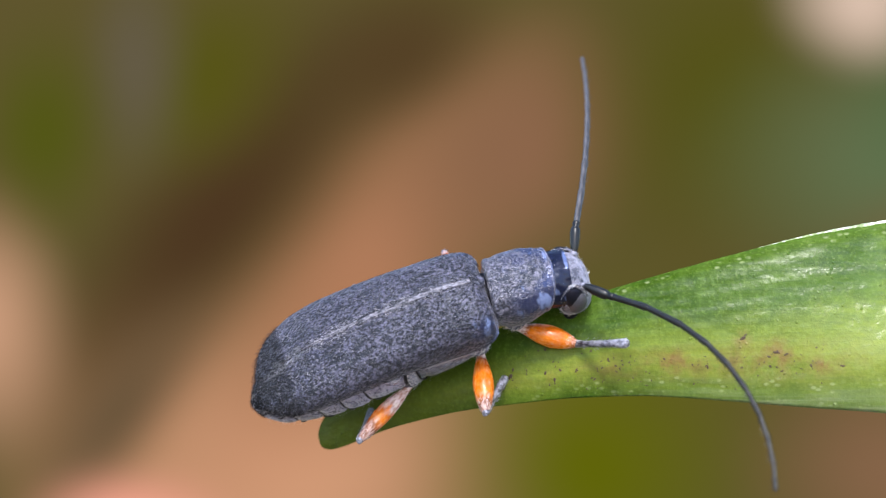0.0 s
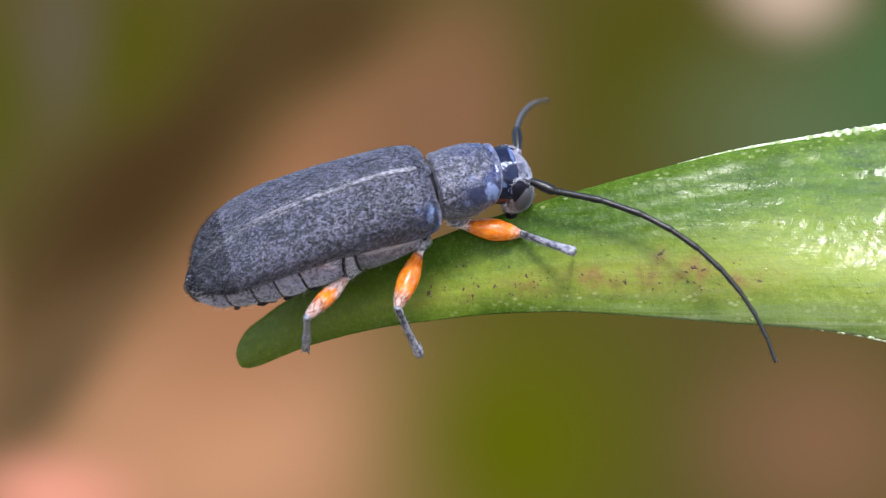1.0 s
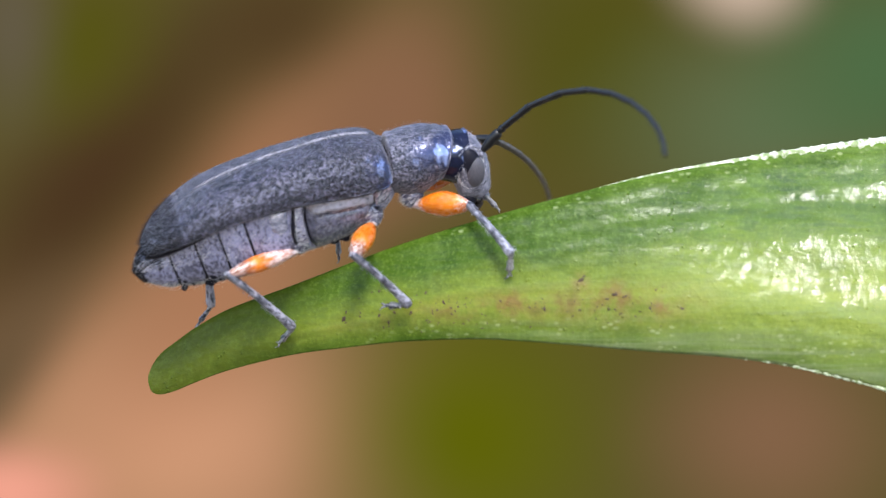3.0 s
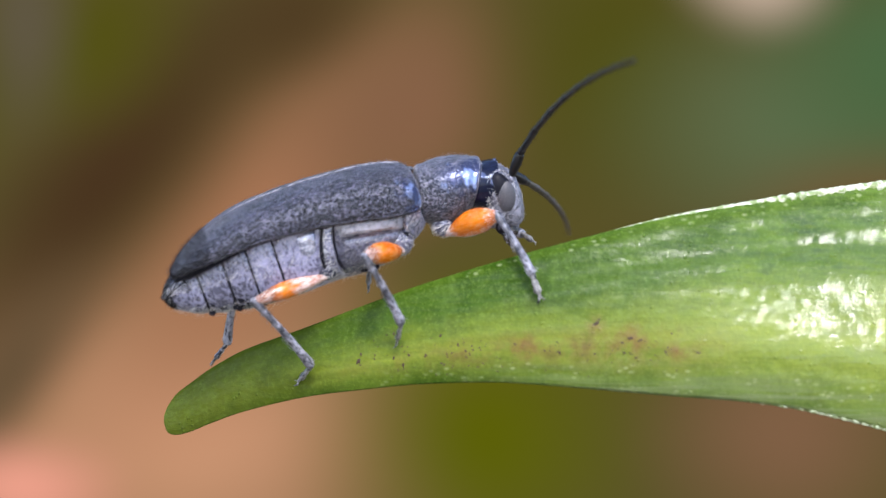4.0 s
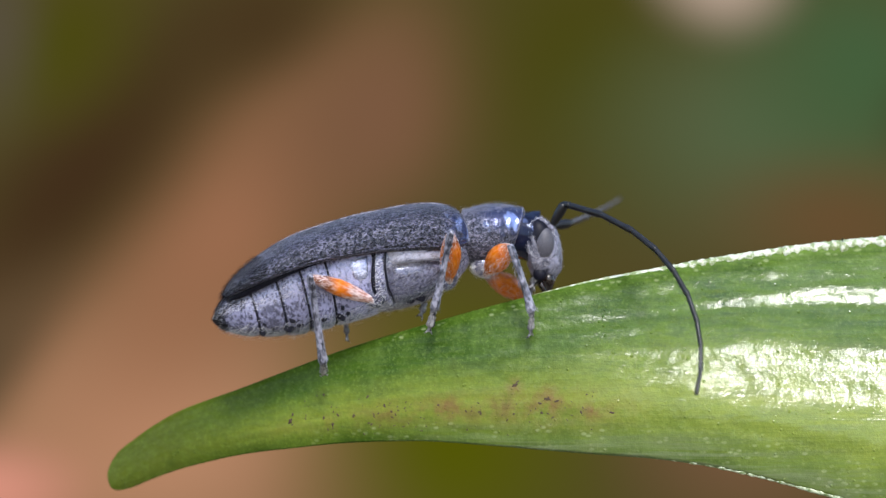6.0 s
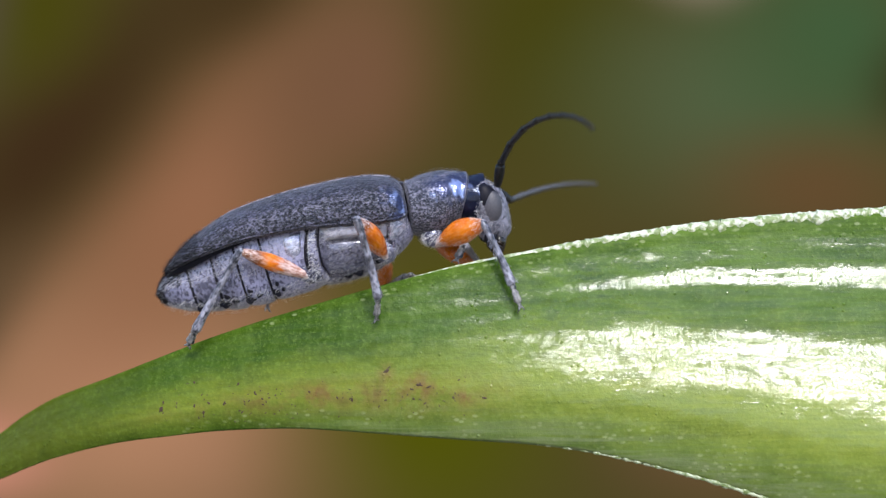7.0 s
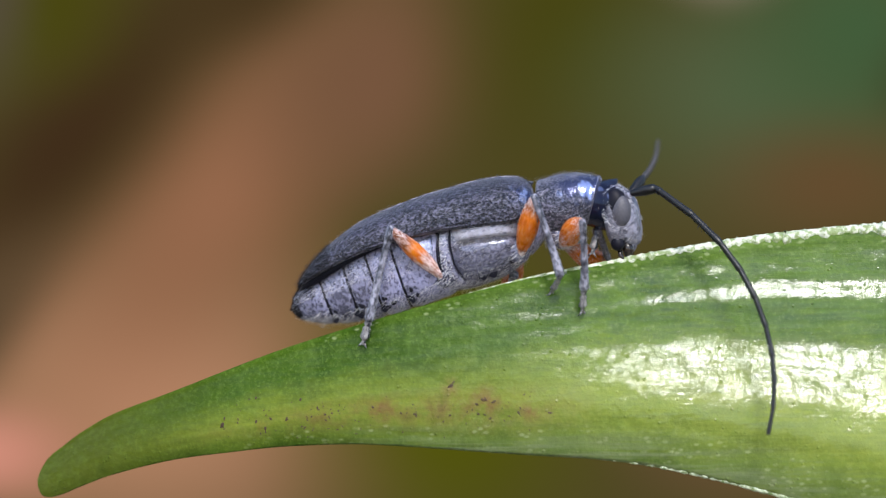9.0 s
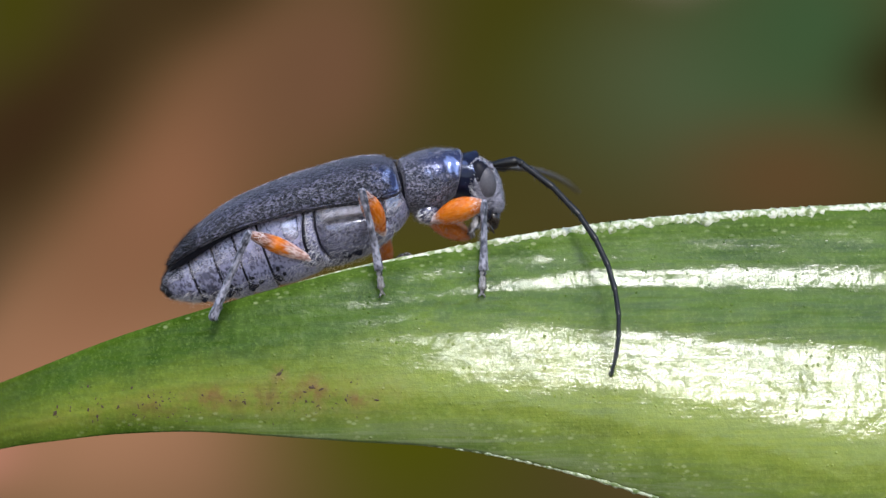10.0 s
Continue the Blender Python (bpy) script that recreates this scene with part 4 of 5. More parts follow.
def build_leg(beetle, which, side):
    hx, hy, hz = HIPS[which]
    femur_len, tibia_len = BONES[which]
    big = {"front": 0.95, "middle": 1.08, "hind": 1.05}[which]
    bm = ball(bmesh.new(), (hx - 0.02, side * (hy - 0.12), hz + 0.22 * big), (0.34 * big, 0.30 * big, 0.36 * big * big), 12, 18)
    leg = part("leg", bm, FLANK, beetle, "downy hip with an orange-thighed leg")
    down("setae", leg, 450, 0.15, 0.6, DOWN, None, 0.010, 33)
    f = femur_len
    fat = {"front": 1.38, "middle": 1.28, "hind": 1.12}[which]
    bm = limb([(-0.06, 0.08, 0), (0.14 * f, 0.115 * fat, 0), (0.32 * f, 0.19 * fat, 0.015), (0.55 * f, 0.235 * fat, 0.03), (0.75 * f, 0.2 * fat, 0.03), (0.93 * f, 0.125 * fat, 0.0), (f + 0.06, 0.075, 0)], 18)
    deep, thick = {"front": (1.12, 0.98), "middle": (1.0, 1.0), "hind": (0.92, 0.92)}[which]
    for v in bm.verts:
        v.co.z *= deep
        v.co.y *= thick
    femur = part("femur", bm, PINK if which == "hind" else ORANGE, leg, "orange thigh streaked with pinkish white down" if which == "hind" else "swollen bright orange thigh")
    down("setae", femur, 260, 0.10, 0.4, DOWN, lambda c, nn: c.x < 0.4 or c.x > 0.8 * f or nn.z < -0.3, 0.008, 31)
    t = tibia_len
    bm = limb([(-0.1, 0.075, 0), (-0.02, 0.11, 0.01), (0.08 * t, 0.112, 0.025), (0.2 * t, 0.088, 0.04), (0.5 * t, 0.096, 0.055), (0.8 * t, 0.115, 0.035), (0.94 * t, 0.138, 0.01), (t, 0.12, 0), (t + 0.04, 0.07, 0)], 12)
    for k in range(70):
        # short bristles standing off the shin
        rnd = random.Random(k)
        x, a = rnd.uniform(0.1, 0.98) * t, rnd.uniform(0, 6.28)
        p, q = Vector((x, 0.09 * math.cos(a), 0.09 * math.sin(a) + 0.03)), Vector((0.8, 0.6 * math.cos(a), 0.6 * math.sin(a)))
        bm.faces.new([bm.verts.new(v) for v in (p + Vector((0.014, 0, 0)), p - Vector((0.014, 0, 0)), p + q * 0.17)])
    tibia = part("tibia", bm, LEGDOWN, leg, "slender grey hairy shin")
    # three flat lobes, each wider in front, then the slim claw joint
    outline = [(-0.05, 0.05), (0.02, 0.085), (0.12, 0.115), (0.16, 0.07), (0.2, 0.09), (0.3, 0.135), (0.35, 0.08), (0.39, 0.11), (0.48, 0.15), (0.54, 0.06), (0.6, 0.055), (0.68, 0.07), (0.71, 0.03)]
    bm = limb([(x, r, 0.0) for x, r in outline], 12)
    for v in bm.verts:
        v.co.z *= 0.62
    for s in (-1, 1):
        tube(bm, [(0.66, s * 0.03, 0), (0.74, s * 0.09, 0.01), (0.79, s * 0.12, -0.05)], [0.034, 0.024, 0.008], 6)
    tarsus = part("tarsus", bm, TARSAL, leg, "lobed foot with two small claws")
    return leg, femur, tibia, tarsus


SOCKET = (2.58, 0.52, -0.72)
SEGMENTS = [0.76, 0.18, 1.16, 1.16, 0.95, 0.88, 0.84, 0.79, 0.74, 0.70, 0.66]


def build_antenna(beetle, side):
    x, y, z = SOCKET
    bm = ball(bmesh.new(), (x - 0.03, side * y, z - 0.03), (0.13, 0.13, 0.13), 8, 12)
    root = part("antenna", bm, FACE, beetle, "long black jointed antenna" if side < 0 else "long greyish jointed antenna")
    made = []
    for i, ln in enumerate(SEGMENTS):
        r0 = 0.118 - 0.006 * i
        if i == 0:
            bm = limb([(-0.02, 0.06, 0), (0.25 * ln, 0.115, 0), (0.75 * ln, 0.145, 0), (ln, 0.12, 0), (ln + 0.04, 0.05, 0)], 12)
        else:
            bm = limb([(-0.04, r0 * 0.75, 0), (0.06, r0 * 0.88, 0), (0.6 * ln, r0 * 0.9, 0), (0.93 * ln, r0 * 1.0, 0), (ln + 0.03, r0 * 0.82, 0)], 10)
        rnd = random.Random(i)
        for k in range(8 if ln > 0.3 else 2):
            u, a = rnd.uniform(0.1, 0.95) * ln, rnd.uniform(3.4, 6.0)
            p, q = Vector((u, r0 * 0.8 * math.cos(a), r0 * 0.8 * math.sin(a))), Vector((0.7, 0.7 * math.cos(a), 0.7 * math.sin(a)))
            bm.faces.new([bm.verts.new(v) for v in (p + Vector((0.01, 0, 0)), p - Vector((0.01, 0, 0)), p + q * 0.16)])
        name = "scape" if i == 0 else "pedicel" if i == 1 else "antenna_joint"
        made.append(part(name, bm, ANTENNA if side < 0 or i < 2 else ANTENNA_LIT, root))
    return [root] + made


def build_beetle():
    beetle = tagged(new("beetle"), "grey-downed blue-black longhorn beetle with orange thighs, walking on the leaf", "beetle")
    legs, feelers = {}, {}
    for side in (-1, 1):
        build_elytron(beetle, side)
    build_trunk(beetle)
    fore = [build_pronotum(beetle), *build_head(beetle)]
    for side in (-1, 1):
        for which in HIPS:
            legs[which, side] = build_leg(beetle, which, side)
        feelers[side] = build_antenna(beetle, side)
    return beetle, fore, legs, feelers


beetle, fore, legs, feelers = build_beetle()

# ---- movement ----

# seconds, place of the origin (mm), roll towards the viewer, nose up, turn (degrees)
BODY = [
    (0, -7.17, -0.97, 1.60, 60.5, 21.8, -1.8),
    (0.5, -7.01, -1.02, 1.60, 58.5, 18.9, 0.5),
    (1, -6.39, -0.94, 2.29, 53.3, 18.1, 0.9),
    (1.5, -6.27, -0.87, 2.64, 52.2, 19.4, 1.8),
    (2, -5.63, -0.84, 2.81, 49.7, 15.5, 4.8),
    (2.2, -5.33, -0.69, 3.06, 48.0, 17.5, 6.7),
    (3.3, -5.50, 1.43, 4.19, 15.7, 17.2, 7.0),
    (3.5, -5.50, 1.42, 4.21, 14.2, 17.3, 7.9),
    (4, -5.00, 1.48, 4.24, 11.9, 15.7, 7.1),
    (4.5, -4.31, 1.51, 4.53, 9.6, 14.1, 9.1),
    (5, -3.65, 1.64, 4.50, 5.2, 11.4, 23.1),
    (5.2, -3.33, 1.63, 4.50, 4.2, 11.4, 25.0),
    (6.3, -0.97, 1.52, 5.06, -1.4, 11.2, 8.7),
    (6.5, -0.47, 1.78, 4.92, -1.0, 8.2, 5.5),
    (7, 0.40, 1.75, 5.25, 3.1, 12.3, 0.6),
    (7.5, 0.91, 1.61, 5.39, 0.5, 13.9, -3.3),
    (8, 1.07, 1.75, 5.57, 0.2, 13.0, -1.1),
    (8.5, 1.61, 1.48, 5.66, -1.3, 14.3, -1.4),
    (9, 2.26, 1.72, 5.62, -0.3, 15.7, -1.9),
    (9.5, 2.87, 1.73, 5.76, 0.7, 16.4, -1.7),
    (10, 3.19, 1.98, 5.98, 1.7, 16.5, -0.9),
]
# seconds, how far the head end is bent down and turned (degrees)
FORE = [
    (0, 7.3, 5.0),
    (0.5, 9.5, 2.7),
    (1, 5.3, 9.4),
    (1.5, 10.2, 2.3),
    (2, 15.4, 0.3),
    (2.2, 11.7, 3.7),
    (3.3, 5.7, 0.4),
    (3.5, 4.5, 1.4),
    (4, 4.0, -2.1),
    (4.5, 5.6, -12.1),
    (5, 1.2, -4.9),
    (5.2, -2.3, -9.7),
    (6.3, 7.2, -11.9),
    (6.5, -0.6, -10.0),
    (7, -0.2, 5.1),
    (7.5, 4.1, -5.8),
    (8, 1.1, 0.6),
    (8.5, 7.7, -3.9),
    (9, 8.1, -3.8),
    (9.5, 5.4, -3.8),
    (10, 3.7, 8.0),
]

# Where the feet stand on the leaf: seconds, x, height, lift off the surface (mm); right legs first
FEET = {
    ("front", -1): [(0, -3.25, -0.11, 0.3), (0.5, -3.46, -0.14, 0.2), (1, -2.39, 0.05, 0.1), (1.5, -3.1, -0.31, 0.1), (2, -1.78, 0.08, 0.3), (2.2, -1.57, -0.26, 0.05), (3.3, -2.06, 0.11, 0.05), (3.5, -2.08, 0.09, 0.05),
        (3.8, -1.9, 1.2, 0.9), (4, -1.42, 0.53, 0.1), (4.5, -1.76, 0.46, 0.05), (5, -1.91, 0.37, 0.05), (5.2, -1.97, 0.33, 0.05), (6, 0.45, 1.3, 0.3), (6.3, 0.45, 1.24, 0.05), (6.5, 0.44, 1.26, 0.05),
        (7, 3.89, 1.34, 0.3), (7.2, 2.97, 1.25, 0.05), (7.5, 2.93, 1.19, 0.05), (8, 3.97, 1.87, 0.3), (8.3, 3.6, 1.89, 0.05), (8.5, 3.59, 1.84, 0.05), (9, 3.62, 1.82, 0.05), (9.2, 3.6, 1.86, 0.05),
        (9.5, 5.1, 4.01, 0.9), (9.7, 5.66, 2.1, 0.1), (10, 5.64, 1.93, 0.05)],
    ("middle", -1): [(0, -6.9, -1.7, 0.5), (0.5, -7.1, -1.85, 0.5), (1, -6.85, -2.57, -0.7), (1.5, -6.97, -2.6, -0.7), (2, -7.19, -2.59, -0.7), (2.2, -7.24, -2.72, -0.7), (2.8, -5.8, -1, 0.5), (3.3, -5.12, -0.52, 0.05),
        (3.5, -5.09, -0.62, 0.05), (4, -5.41, -0.69, 0.05), (4.2, -4.8, 0.4, 0.6), (4.5, -4.03, 0.11, 0.05), (5, -3.14, 0.57, 0.1), (5.2, -3, 0.4, 0.08), (5.4, -2.92, 0.4, 0.05), (5.9, -2.9, 0.42, 0.05),
        (6.3, -1.28, 1.48, 0.46), (6.5, -0.31, 1.22, 0.05), (7, -0.28, 1.29, 0.05), (7.5, -0.31, 1.2, 0.05), (8, -0.37, 1.17, 0.05), (8.2, -0.33, 1.2, 0.05), (8.5, 1.35, 3.05, 0.5), (9, 2.73, 2.42, 0.07),
        (9.2, 2.8, 2.15, 0.05), (9.5, 2.93, 2.11, 0.05), (10, 2.91, 1.96, 0.05)],
    ("hind", -1): [(0, -10.7, -2.95, 0.2), (0.5, -10.3, -2.95, -0.2), (1, -10.16, -3.1, -0.6), (1.25, -8.6, -2.6, 0.2), (1.5, -8.6, -2.42, 0.3), (2, -8.5, -2.44, 0.3), (2.2, -8.8, -2.28, 0.2), (3.3, -8.2, -1.75, 0.05),
        (3.5, -8.17, -1.78, 0.05), (4, -8.25, -1.78, 0.05), (4.5, -8.38, -1.8, 0.05), (5, -8.3, -2.45, 0.15), (5.2, -8.25, -2.5, 0.15), (5.6, -7.6, -1.6, 0.1), (6, -5.4, 0.2, 0.5), (6.3, -5.03, 0.15, 0.05),
        (6.5, -5.19, 0.13, 0.05), (7, -5.7, 0.61, 0.18), (7.5, -2.15, 1.08, 0.06), (8, -2.09, 0.99, 0.05), (8.5, -2.3, 0.92, 0.05), (9, -2.46, 1, 0.05), (9.5, -2.51, 1.02, 0.05), (10, -1.6, 2.16, 0.05)],
    ("front", 1): [(0, -4.9, 0.6, 0), (1, -4.2, 1, 0), (2, -3.6, 1.1, 0), (3.3, -1.9, 2.1, 0), (4.4, -1.6, 2.2, 0), (5.2, -1.2, 2.2, 0), (6, 0.4, 2.6, 0), (6.7, 0.6, 2.6, 0),
        (7.2, 2.5, 3.1, 0), (8.2, 2.5, 3.1, 0), (8.7, 3.9, 3.4, 0), (9.4, 3.9, 3.4, 0), (10, 5.3, 3.7, 0)],
    ("middle", 1): [(0, -8.3, -0.6, 0), (2.2, -7.6, -0.4, 0), (3.3, -6.4, 0.7, 0), (4, -6.3, 0.75, 0), (4.5, -5.7, 0.95, 0), (5.2, -3.7, 1.6, 0), (6.3, -2.5, 1.85, 0), (6.6, -2, 2, 0),
        (7, 0.9, 2.7, 0), (8, 0.9, 2.7, 0), (9, 1.7, 2.9, 0), (10, 3.7, 3.3, 0)],
    ("hind", 1): [(0, -10.4, -1.9, 0), (2.2, -10.7, -1.4, 0), (3.3, -11.0, -1.5, 0), (4.1, -10.95, -1.35, 0), (4.5, -7.9, 0.1, 0), (5.2, -7.3, 0.3, 0), (6.3, -4.1, 1.35, 0), (7, -3.5, 1.55, 0),
        (8, -3.1, 1.7, 0), (9, -1, 2.2, 0), (10, 0, 2.5, 0)],
}
# The way from hip to knee of the right legs in the beetle's space: seconds, x, y, z
KNEE_WAYS = {
    "front": [(0, 0.86, -0.47, -0.2), (0.5, 0.75, -0.65, 0.11), (1, 0.92, -0.4, -0.07), (1.5, 0.84, -0.47, -0.28), (2, 0.38, -0.62, 0.68), (2.2, 0.91, -0.41, -0.1), (3.3, 0.68, -0.71, 0.2), (3.5, 0.62, -0.77, 0.16),
        (4, 0.79, -0.56, 0.25), (4.5, 0.73, -0.65, 0.23), (5, 0.14, -0.93, 0.33), (5.2, 0.02, -0.97, 0.26), (6.3, 0.51, -0.75, 0.42), (6.5, 0.32, -0.82, 0.48), (7, 0.75, -0.63, 0.21), (7.5, 0.87, -0.49, 0.03),
        (8, 0.69, -0.69, 0.24), (8.5, 0.75, -0.62, 0.23), (9, 0.41, -0.87, 0.28), (9.5, 0.32, -0.44, 0.84), (10, 0.82, -0.56, 0.12)],
    "middle": [(0, -0.2, -0.98, 0.08), (0.5, -0.21, -0.96, 0.18), (1, -0.56, -0.82, -0.07), (1.5, -0.63, -0.77, -0.11), (2, -0.73, -0.67, -0.12), (2.2, -0.84, -0.38, -0.38), (3.3, -0.24, -0.96, 0.17), (3.5, -0.25, -0.96, 0.15),
        (4, -0.59, -0.77, 0.23), (4.5, 0.15, -0.76, 0.63), (5, -0.03, -0.63, 0.78), (5.2, -0.38, -0.65, 0.66), (6.3, 0.15, -0.68, 0.71), (6.5, 0.09, -0.73, 0.68), (7, -0.27, -0.71, 0.65), (7.5, -0.37, -0.69, 0.62),
        (8, -0.45, -0.69, 0.57), (8.5, 0.38, -0.59, 0.71), (9, 0.41, -0.52, 0.75), (9.5, 0.09, -0.69, 0.72), (10, -0.1, -0.71, 0.7)],
    "hind": [(0, -0.82, -0.55, 0.13), (0.5, -0.83, -0.52, 0.21), (1, -0.61, -0.7, 0.37), (1.5, -0.94, -0.31, -0.15), (2, -0.98, -0.17, -0.13), (2.2, -0.72, -0.48, 0.51), (3.3, -1, -0.3, -0.05), (3.5, -1, -0.3, -0.06),
        (4, -1, -0.3, -0), (4.5, -1, -0.3, 0.02), (5, -1, -0.26, 0.04), (5.2, -1, -0.26, 0.06), (6.3, -0.77, -0.3, 0.63), (6.5, -0.83, -0.3, 0.56), (7, -0.83, -0.3, 0.56), (7.5, -0.25, -0.51, 0.82),
        (8, -0.35, -0.55, 0.76), (8.5, -0.42, -0.5, 0.76), (9, -0.48, -0.33, 0.81), (9.5, -0.61, -0.32, 0.73), (10, -0.63, -0.53, 0.56)],
}
# How far the thighs of the left legs hang below the body, and which way: seconds, share, x, y, z
LOW_KNEES = {
    "front": [(0, 0, 0.7, 0.45, -0.55), (2.2, 0, 0.7, 0.45, -0.55), (3.3, 0.9, 0.7, 0.45, -0.3), (5.2, 0.9, 0.7, 0.45, -0.4), (6.3, 1, 0.7, 0.45, -0.55), (8, 1, 0.7, 0.45, -0.55), (10, 1, 0.7, 0.45, -0.5)],
    "middle": [(0, 0, -0.3, 0.6, -0.6), (5.2, 0, -0.3, 0.6, -0.6), (6.6, 0.9, -0.3, 0.6, -0.6), (10, 0.9, -0.3, 0.6, -0.6)],
}

# The feelers: seconds, angle of the first joint, of the next and of the last (degrees from level, upwards), and the turn away from the viewer at the root and at the tip
FEELER_NEAR = [
    (0, -23, -13, -92, -34, -23), (0.3, -10, -15, -78, -14, -14), (0.5, -33, -25, -87, -21, -13), (1, -24, -8, -74, -10, -5), (1.2, 0, -5, -90, -15, -15), (1.5, 8, -5, -102, -82, -13), (1.8, -30, -40, -68, -10, -10),
    (2, -14, -25, -92, -44, -14), (2.2, -12, -5, -70, -10, -6), (2.6, 40, 10, -60, -30, -30), (3.3, 50, 69, -118, -44, -80), (3.5, 50, 59, -58, -59, -80), (3.8, 35, 0, -92, -50, -50), (4, 69, 59, -2, -56, -77),
]
FEELER_NEAR += [
    (4.5, 84, 63, 66, -51, -76), (4.6, 75, 56, 32, -55, -68), (4.7, 50, 8, -85, -40, -32), (4.8, 40, -15, -85, -40, -25), (4.9, 52, -4, -92, -42, -28), (5, 84, 55, -43, -57, -75), (5.2, 74, 48, -60, -3, 81), (5.7, 60, 0, -95, -30, -30), (6.3, 68, -16, -113, -49, -11), (6.5, 101, 59, 55, -58, -80),
    (6.8, 62, 15, -95, -45, -45), (7, 83, 74, -74, -61, -79), (7.3, 48, -5, -100, -32, -32), (7.5, 136, 69, 251, -48, -71), (7.8, 60, 45, -60, -70, -70), (8, 35, -45, -107, -81, -37), (8.2, 45, 5, -102, -77, -68),
]
FEELER_NEAR += [
    (8.5, 8, -39, -113, -33, -49), (8.7, 60, 40, -40, -78, -80), (8.8, 45, 18, -88, -58, -58), (9, 12, -34, -105, -29, -6), (9.2, 75, 62, 40, -56, -60), (9.4, 48, 10, -90, -35, -35), (9.5, 41, -16, -104, -17, -19), (9.6, 45, 25, -85, -48, -55), (9.8, 30, -5, -108, -48, -48), (10, 9, -33, -115, -21, -45),
]
FEELER_FAR = [
    (0, 87, 80, 100, 34, 63), (0.3, 82, 84, 90, 46, 46), (0.5, 81, 43, 26, 47, 58), (1, 94, 83, 17, 74, 79), (1.2, 88, 92, 96, 66, 66), (1.5, 83, 70, 68, 60, 59), (1.8, 55, 40, -10, 56, 56),
    (2, 82, 78, 77, 61, 50), (2.2, 101, 102, 118, 52, 80), (2.7, 40, 30, -20, 66, 66), (3.3, -37, -46, -113, 76, 78), (3.5, -0, -25, -107, 77, 77), (3.8, -10, -20, -30, 72, 72), (4, -27, -22, -72, 71, 79),
]
FEELER_FAR += [
    (4.5, -45, -45, -27, 77, 65), (4.7, -45, -62, -70, 80, 80), (4.9, -45, -60, -60, 80, 80), (5, -35, -51, -34, 72, 73), (5.2, -35, -47, -32, 70, 71), (5.8, 10, 10, 10, 72, 72), (6.3, 0, 21, 50, 76, 76), (6.5, -26, -57, 4, 76, 77), (7, -39, 22, -2, 68, 66),
    (7.2, 10, 14, 0, 73, 73), (7.5, -30, 12, -35, 59, 46), (7.7, 45, 34, 20, 78, 78), (8, -21, 18, -31, 51, 60), (8.2, 40, 46, 40, 66, 66), (8.5, 9, 11, -20, 64, 66), (8.8, 5, 0, -10, 76, 76),
]
FEELER_FAR += [
    (9, 48, 33, 65, 77, 77), (9.2, -28, -34, -42, 71, 71), (9.4, 0, -8, -50, 74, 74), (9.5, 42, 28, 55, 76, 79), (9.6, 5, 5, -30, 77, 77), (9.8, -8, -8, -28, 67, 66), (10, -7, 2, -35, 68, 72),
]


def body_pose(t):
    x, y, z, roll, pitch, yaw = glide(BODY, t)
    return pose(x, y, z, roll, -pitch, yaw)


def fore_pose(t, body):
    """The bend of the head end against the trunk, in the beetle's space (mm)."""
    bend, turn = glide(FORE, t)
    r = body.to_3x3().to_4x4()
    pivot = Vector((0, 0, -0.8))
    world = pose(0, 0, 0, 0, bend, 0) @ pose(0, 0, 0, 0, 0, turn)
    return Matrix.Translation(pivot) @ r.inverted() @ world @ r @ Matrix.Translation(-pivot)


def small(m):
    """The same pose with its place in millimetres turned into metres."""
    return Matrix.Translation(m.translation * (MM - 1)) @ m


def lying(origin, way, up):
    """The pose at origin (mm) whose x axis points along way, with z towards up."""
    a = way.normalized()
    b = up.cross(a)
    b = b.normalized() if b.length > 1e-6 else a.orthogonal().normalized()
    c = a.cross(b)
    m = Matrix((a, b, c)).transposed().to_4x4()
    m.translation = origin * MM
    return m


def leg_poses(which, side, foot, flat, trail):
    """Femur, tibia and tarsus in the beetle's space for a foot at that point. trail: how far a hind foot is stretched back."""
    hx, hy, hz = HIPS[which]
    hip = Vector((hx, side * hy, hz))
    # on the leaf's flank the knees point out sideways, on its crest upwards
    kx, ky, kz = (a + (b - a) * flat for a, b in zip(KNEES[which], KNEES_FLANK[which]))
    if which != "front":
        kx += 0.3 * (foot.x - hx)
    if side > 0:
        kz -= 1.1 * flat
    out = Vector((kx, side * ky, kz)).normalized()
    f, s = BONES[which]
    above = hip + out * 1.2 - foot
    above = above.normalized()
    if which == "front":
        above = above.lerp(out, 0.55 * flat).normalized()
    if which == "hind":
        above = above.lerp(Vector((0.2 + 0.6 * trail, 0.2 - 0.2 * trail, 0.93 - 0.33 * trail)), 0.85 * (1 - flat)).normalized()
    ankle = foot + above * TARSUS
    span = ankle - hip
    reach = span.length
    if reach > (f + s) * 0.985:
        ankle = hip + span * ((f + s) * 0.985 / reach)
    elif reach < abs(f - s) + 0.35:
        ankle = hip + span * ((abs(f - s) + 0.35) / max(reach, 1e-4))
    span = ankle - hip
    reach = span.length
    d = span.normalized()
    bend = (out - d * out.dot(d)).normalized()
    along = (f * f - s * s + reach * reach) / (2 * reach)
    knee = hip + d * along + bend * math.sqrt(max(0.0, f * f - along * along))
    return (lying(hip, knee - hip, bend), lying(knee, ankle - knee, bend), lying(ankle, foot - ankle, bend))


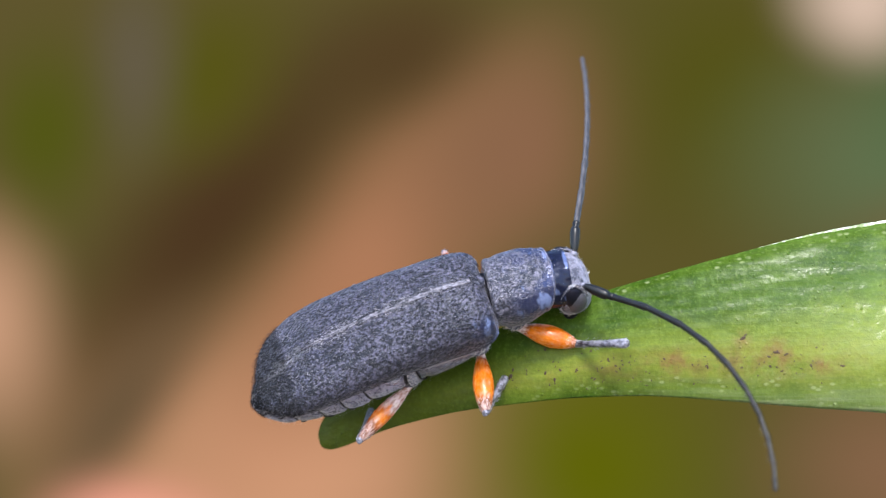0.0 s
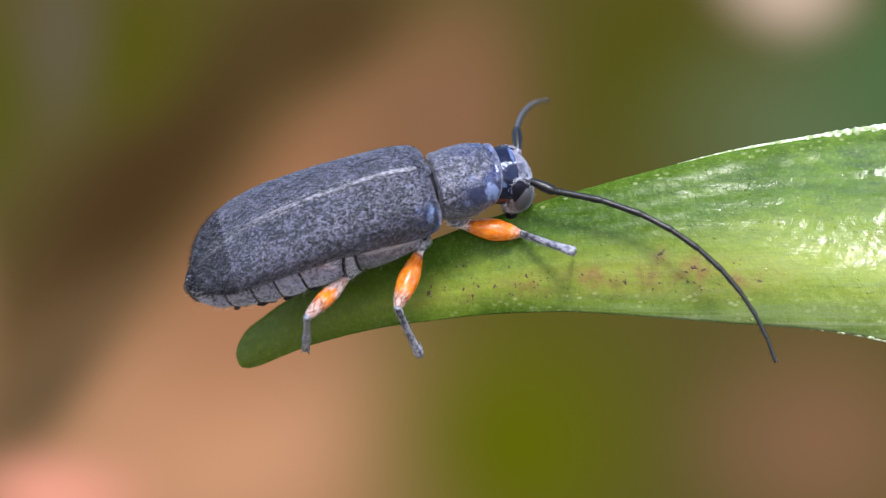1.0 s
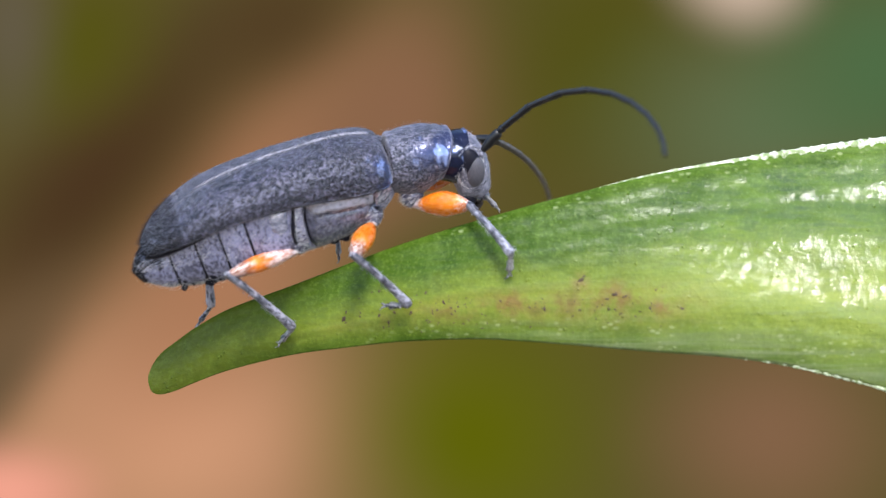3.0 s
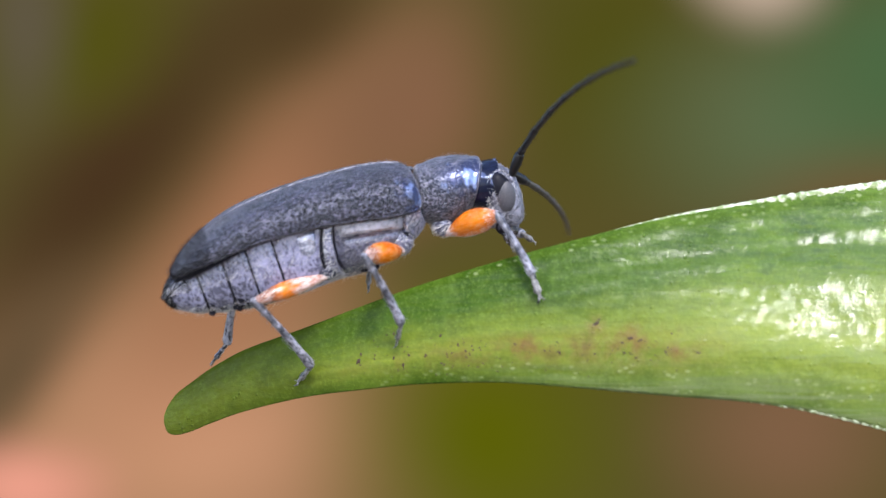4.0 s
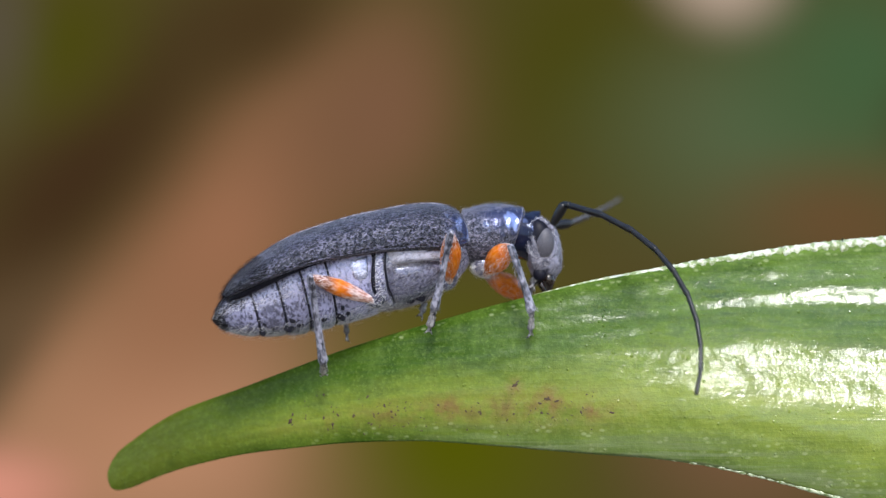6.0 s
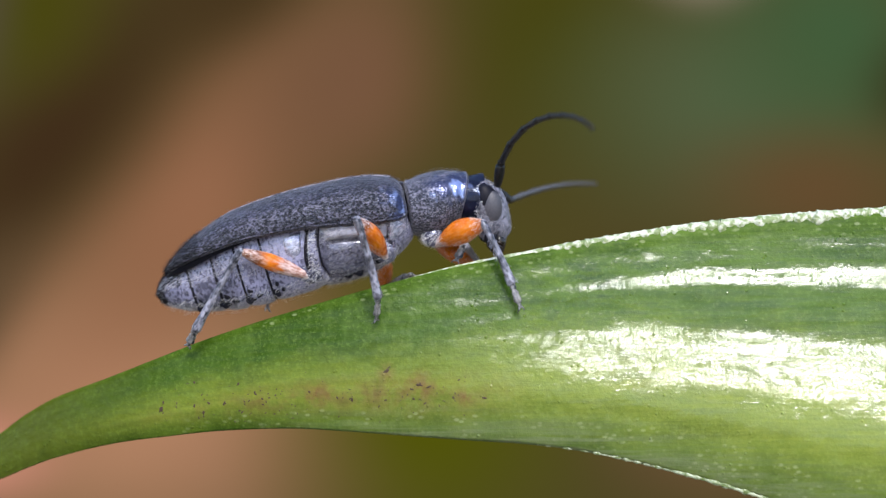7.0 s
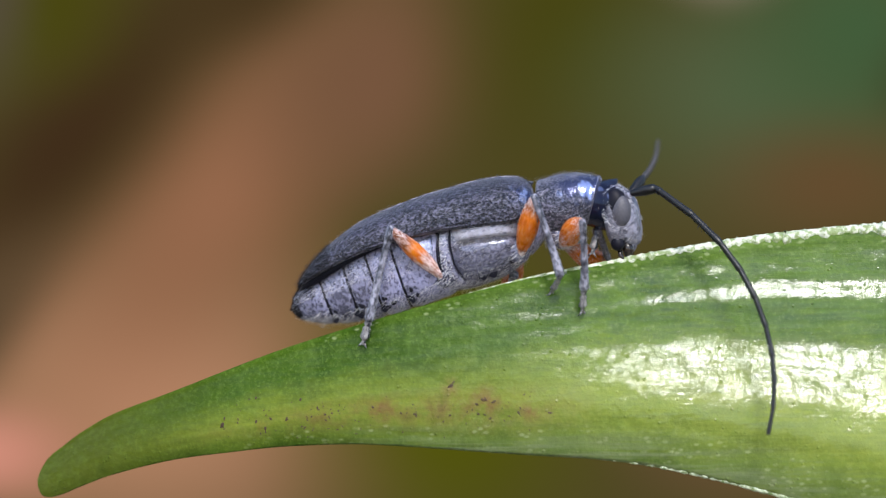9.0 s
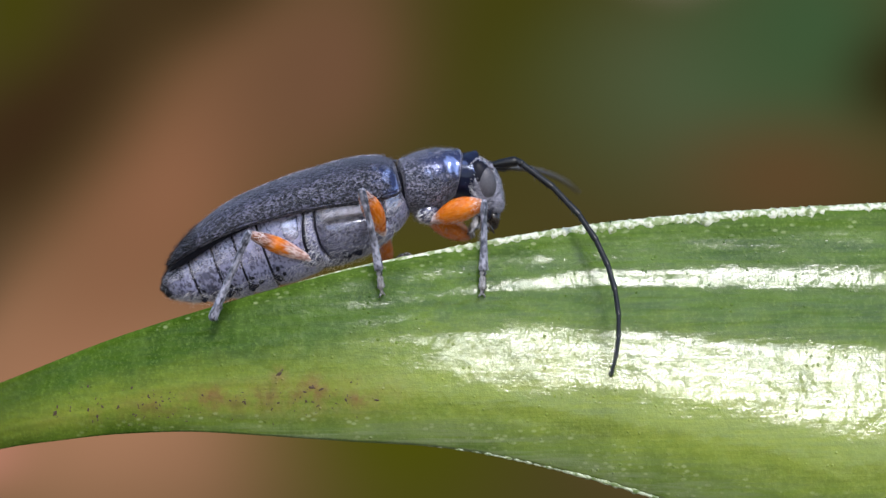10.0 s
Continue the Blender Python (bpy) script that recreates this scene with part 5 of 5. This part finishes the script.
def knee_poses(which, side, foot, way, up):
    """Femur, tibia and tarsus in the beetle's space for a knee in that direction from the hip and a foot at that point."""
    hx, hy, hz = HIPS[which]
    hip = Vector((hx, side * hy, hz))
    f, s = BONES[which]
    way = way.normalized()
    knee = hip + way * f
    span = foot - knee
    reach = min(max(span.length, s - TARSUS + 0.1), (s + TARSUS) * 0.998)
    d = span.normalized()
    foot = knee + d * reach
    along = (s * s - TARSUS * TARSUS + reach * reach) / (2 * reach)
    bend = (up - d * up.dot(d)).normalized()
    ankle = knee + d * along + bend * math.sqrt(max(0.0, s * s - along * along))
    return (lying(hip, knee - hip, up), lying(knee, ankle - knee, bend), lying(ankle, foot - ankle, bend))


def feeler_poses(rows, side, t, body):
    """The joints of an antenna in the beetle's space."""
    first, near, last, away, away_end = (radians(v) for v in glide(rows, t))
    turn = body.to_3x3().transposed()
    x, y, z = SOCKET
    at = Vector((x, side * y, z))
    total = sum(SEGMENTS[1:])
    run, made = 0.0, []
    for i, ln in enumerate(SEGMENTS):
        if i == 0:
            a, b = first, away * 0.5
        else:
            k = ((run + ln / 2) / total) ** 1.2
            run += ln
            a, b = near + (last - near) * k, away + (away_end - away) * k
        way = turn @ Vector((math.cos(a) * math.cos(b), math.sin(b), math.sin(a) * math.cos(b)))
        made.append(lying(at, way, turn @ Vector((-math.sin(a), 0.0, math.cos(a)))))
        at = at + way * ln
    return made


# The leaf swings a little as the weight moves off its tip: seconds, turn and droop in degrees
LEAF_TURN = [(0, -1.5, 0), (3.5, -3, 0.3), (4.2, -3.9, 0.3), (5, -4.3, 0), (6.3, -4.6, 0), (7.2, -4.8, -0.7), (8, -4.6, -0.8), (10, -3.6, -0.8)]


def leaf_pose(t):
    turn, droop = glide(LEAF_TURN, t)
    return pose(0, 0, 0, 0, float(droop), float(turn))


def motions():
    """The beetle's way along the leaf, its steps and the sweep of its antennae."""
    times = [i / 10 for i in range(101)]
    bodies = [body_pose(t) for t in times]
    fores = [fore_pose(t, m) for t, m in zip(times, bodies)]
    walk(beetle, [(t, small(m)) for t, m in zip(times, bodies)])
    walk(leaf, [(t, leaf_pose(t)) for t in times])
    for ob in fore:
        walk(ob, [(t, small(f)) for t, f in zip(times, fores)])
    for (which, side), (root, *bones) in legs.items():
        front = which == "front"
        if front:
            walk(root, [(t, small(f)) for t, f in zip(times, fores)])
        rows = [[], [], []]
        for t, m, f in zip(times, bodies, fores):
            flat = min(1.0, max(0.0, (3.1 - t) / 0.8))
            x, z, lift = glide(FEET[which, side], t)
            foot = leaf_at(x, z, lift + 0.05)
            if side > 0:
                foot.y += 0.6
            foot = (m @ f if front else m).inverted() @ (leaf_pose(t) @ foot)
            if side < 0:
                here = m @ f if front else m
                rise = Vector((0.25 * (1 - flat), -0.6 - 0.4 * flat, 0.8 * (1 - flat)))
                if which == "hind":
                    rise = rise.lerp(Vector((0.1, -1.0, 0.2)), min(1.0, max(0.0, (t - 4.5) / 0.5))).lerp(Vector((0.2, -0.35, 0.9)), flat)
                up = here.to_3x3().transposed() @ rise
                poses = knee_poses(which, side, foot, Vector(glide(KNEE_WAYS[which], t)), up)
            else:
                poses = leg_poses(which, side, foot, flat, min(1.0, max(0.0, (4.5 - t) / 0.4)))
                if which in LOW_KNEES:
                    here = m @ f if front else m
                    low, *way = glide(LOW_KNEES[which], t)
                    way = poses[0].to_3x3().col[0].lerp(Vector(way), low)
                    poses = knee_poses(which, side, foot, way, here.to_3x3().transposed() @ Vector((0.3, 0.5, 0.8)))
            for r, p in zip(rows, poses):
                r.append((t, p))
        for ob, r in zip(bones, rows):
            walk(ob, r)
    for side, rows in ((-1, FEELER_NEAR), (1, FEELER_FAR)):
        root, *joints = feelers[side]
        walk(root, [(t, small(f)) for t, f in zip(times, fores)])
        keys = [feeler_poses(rows, side, t, m @ f) for t, m, f in zip(times, bodies, fores)]
        for i, ob in enumerate(joints):
            walk(ob, [(t, k[i]) for t, k in zip(times, keys)])


motions()
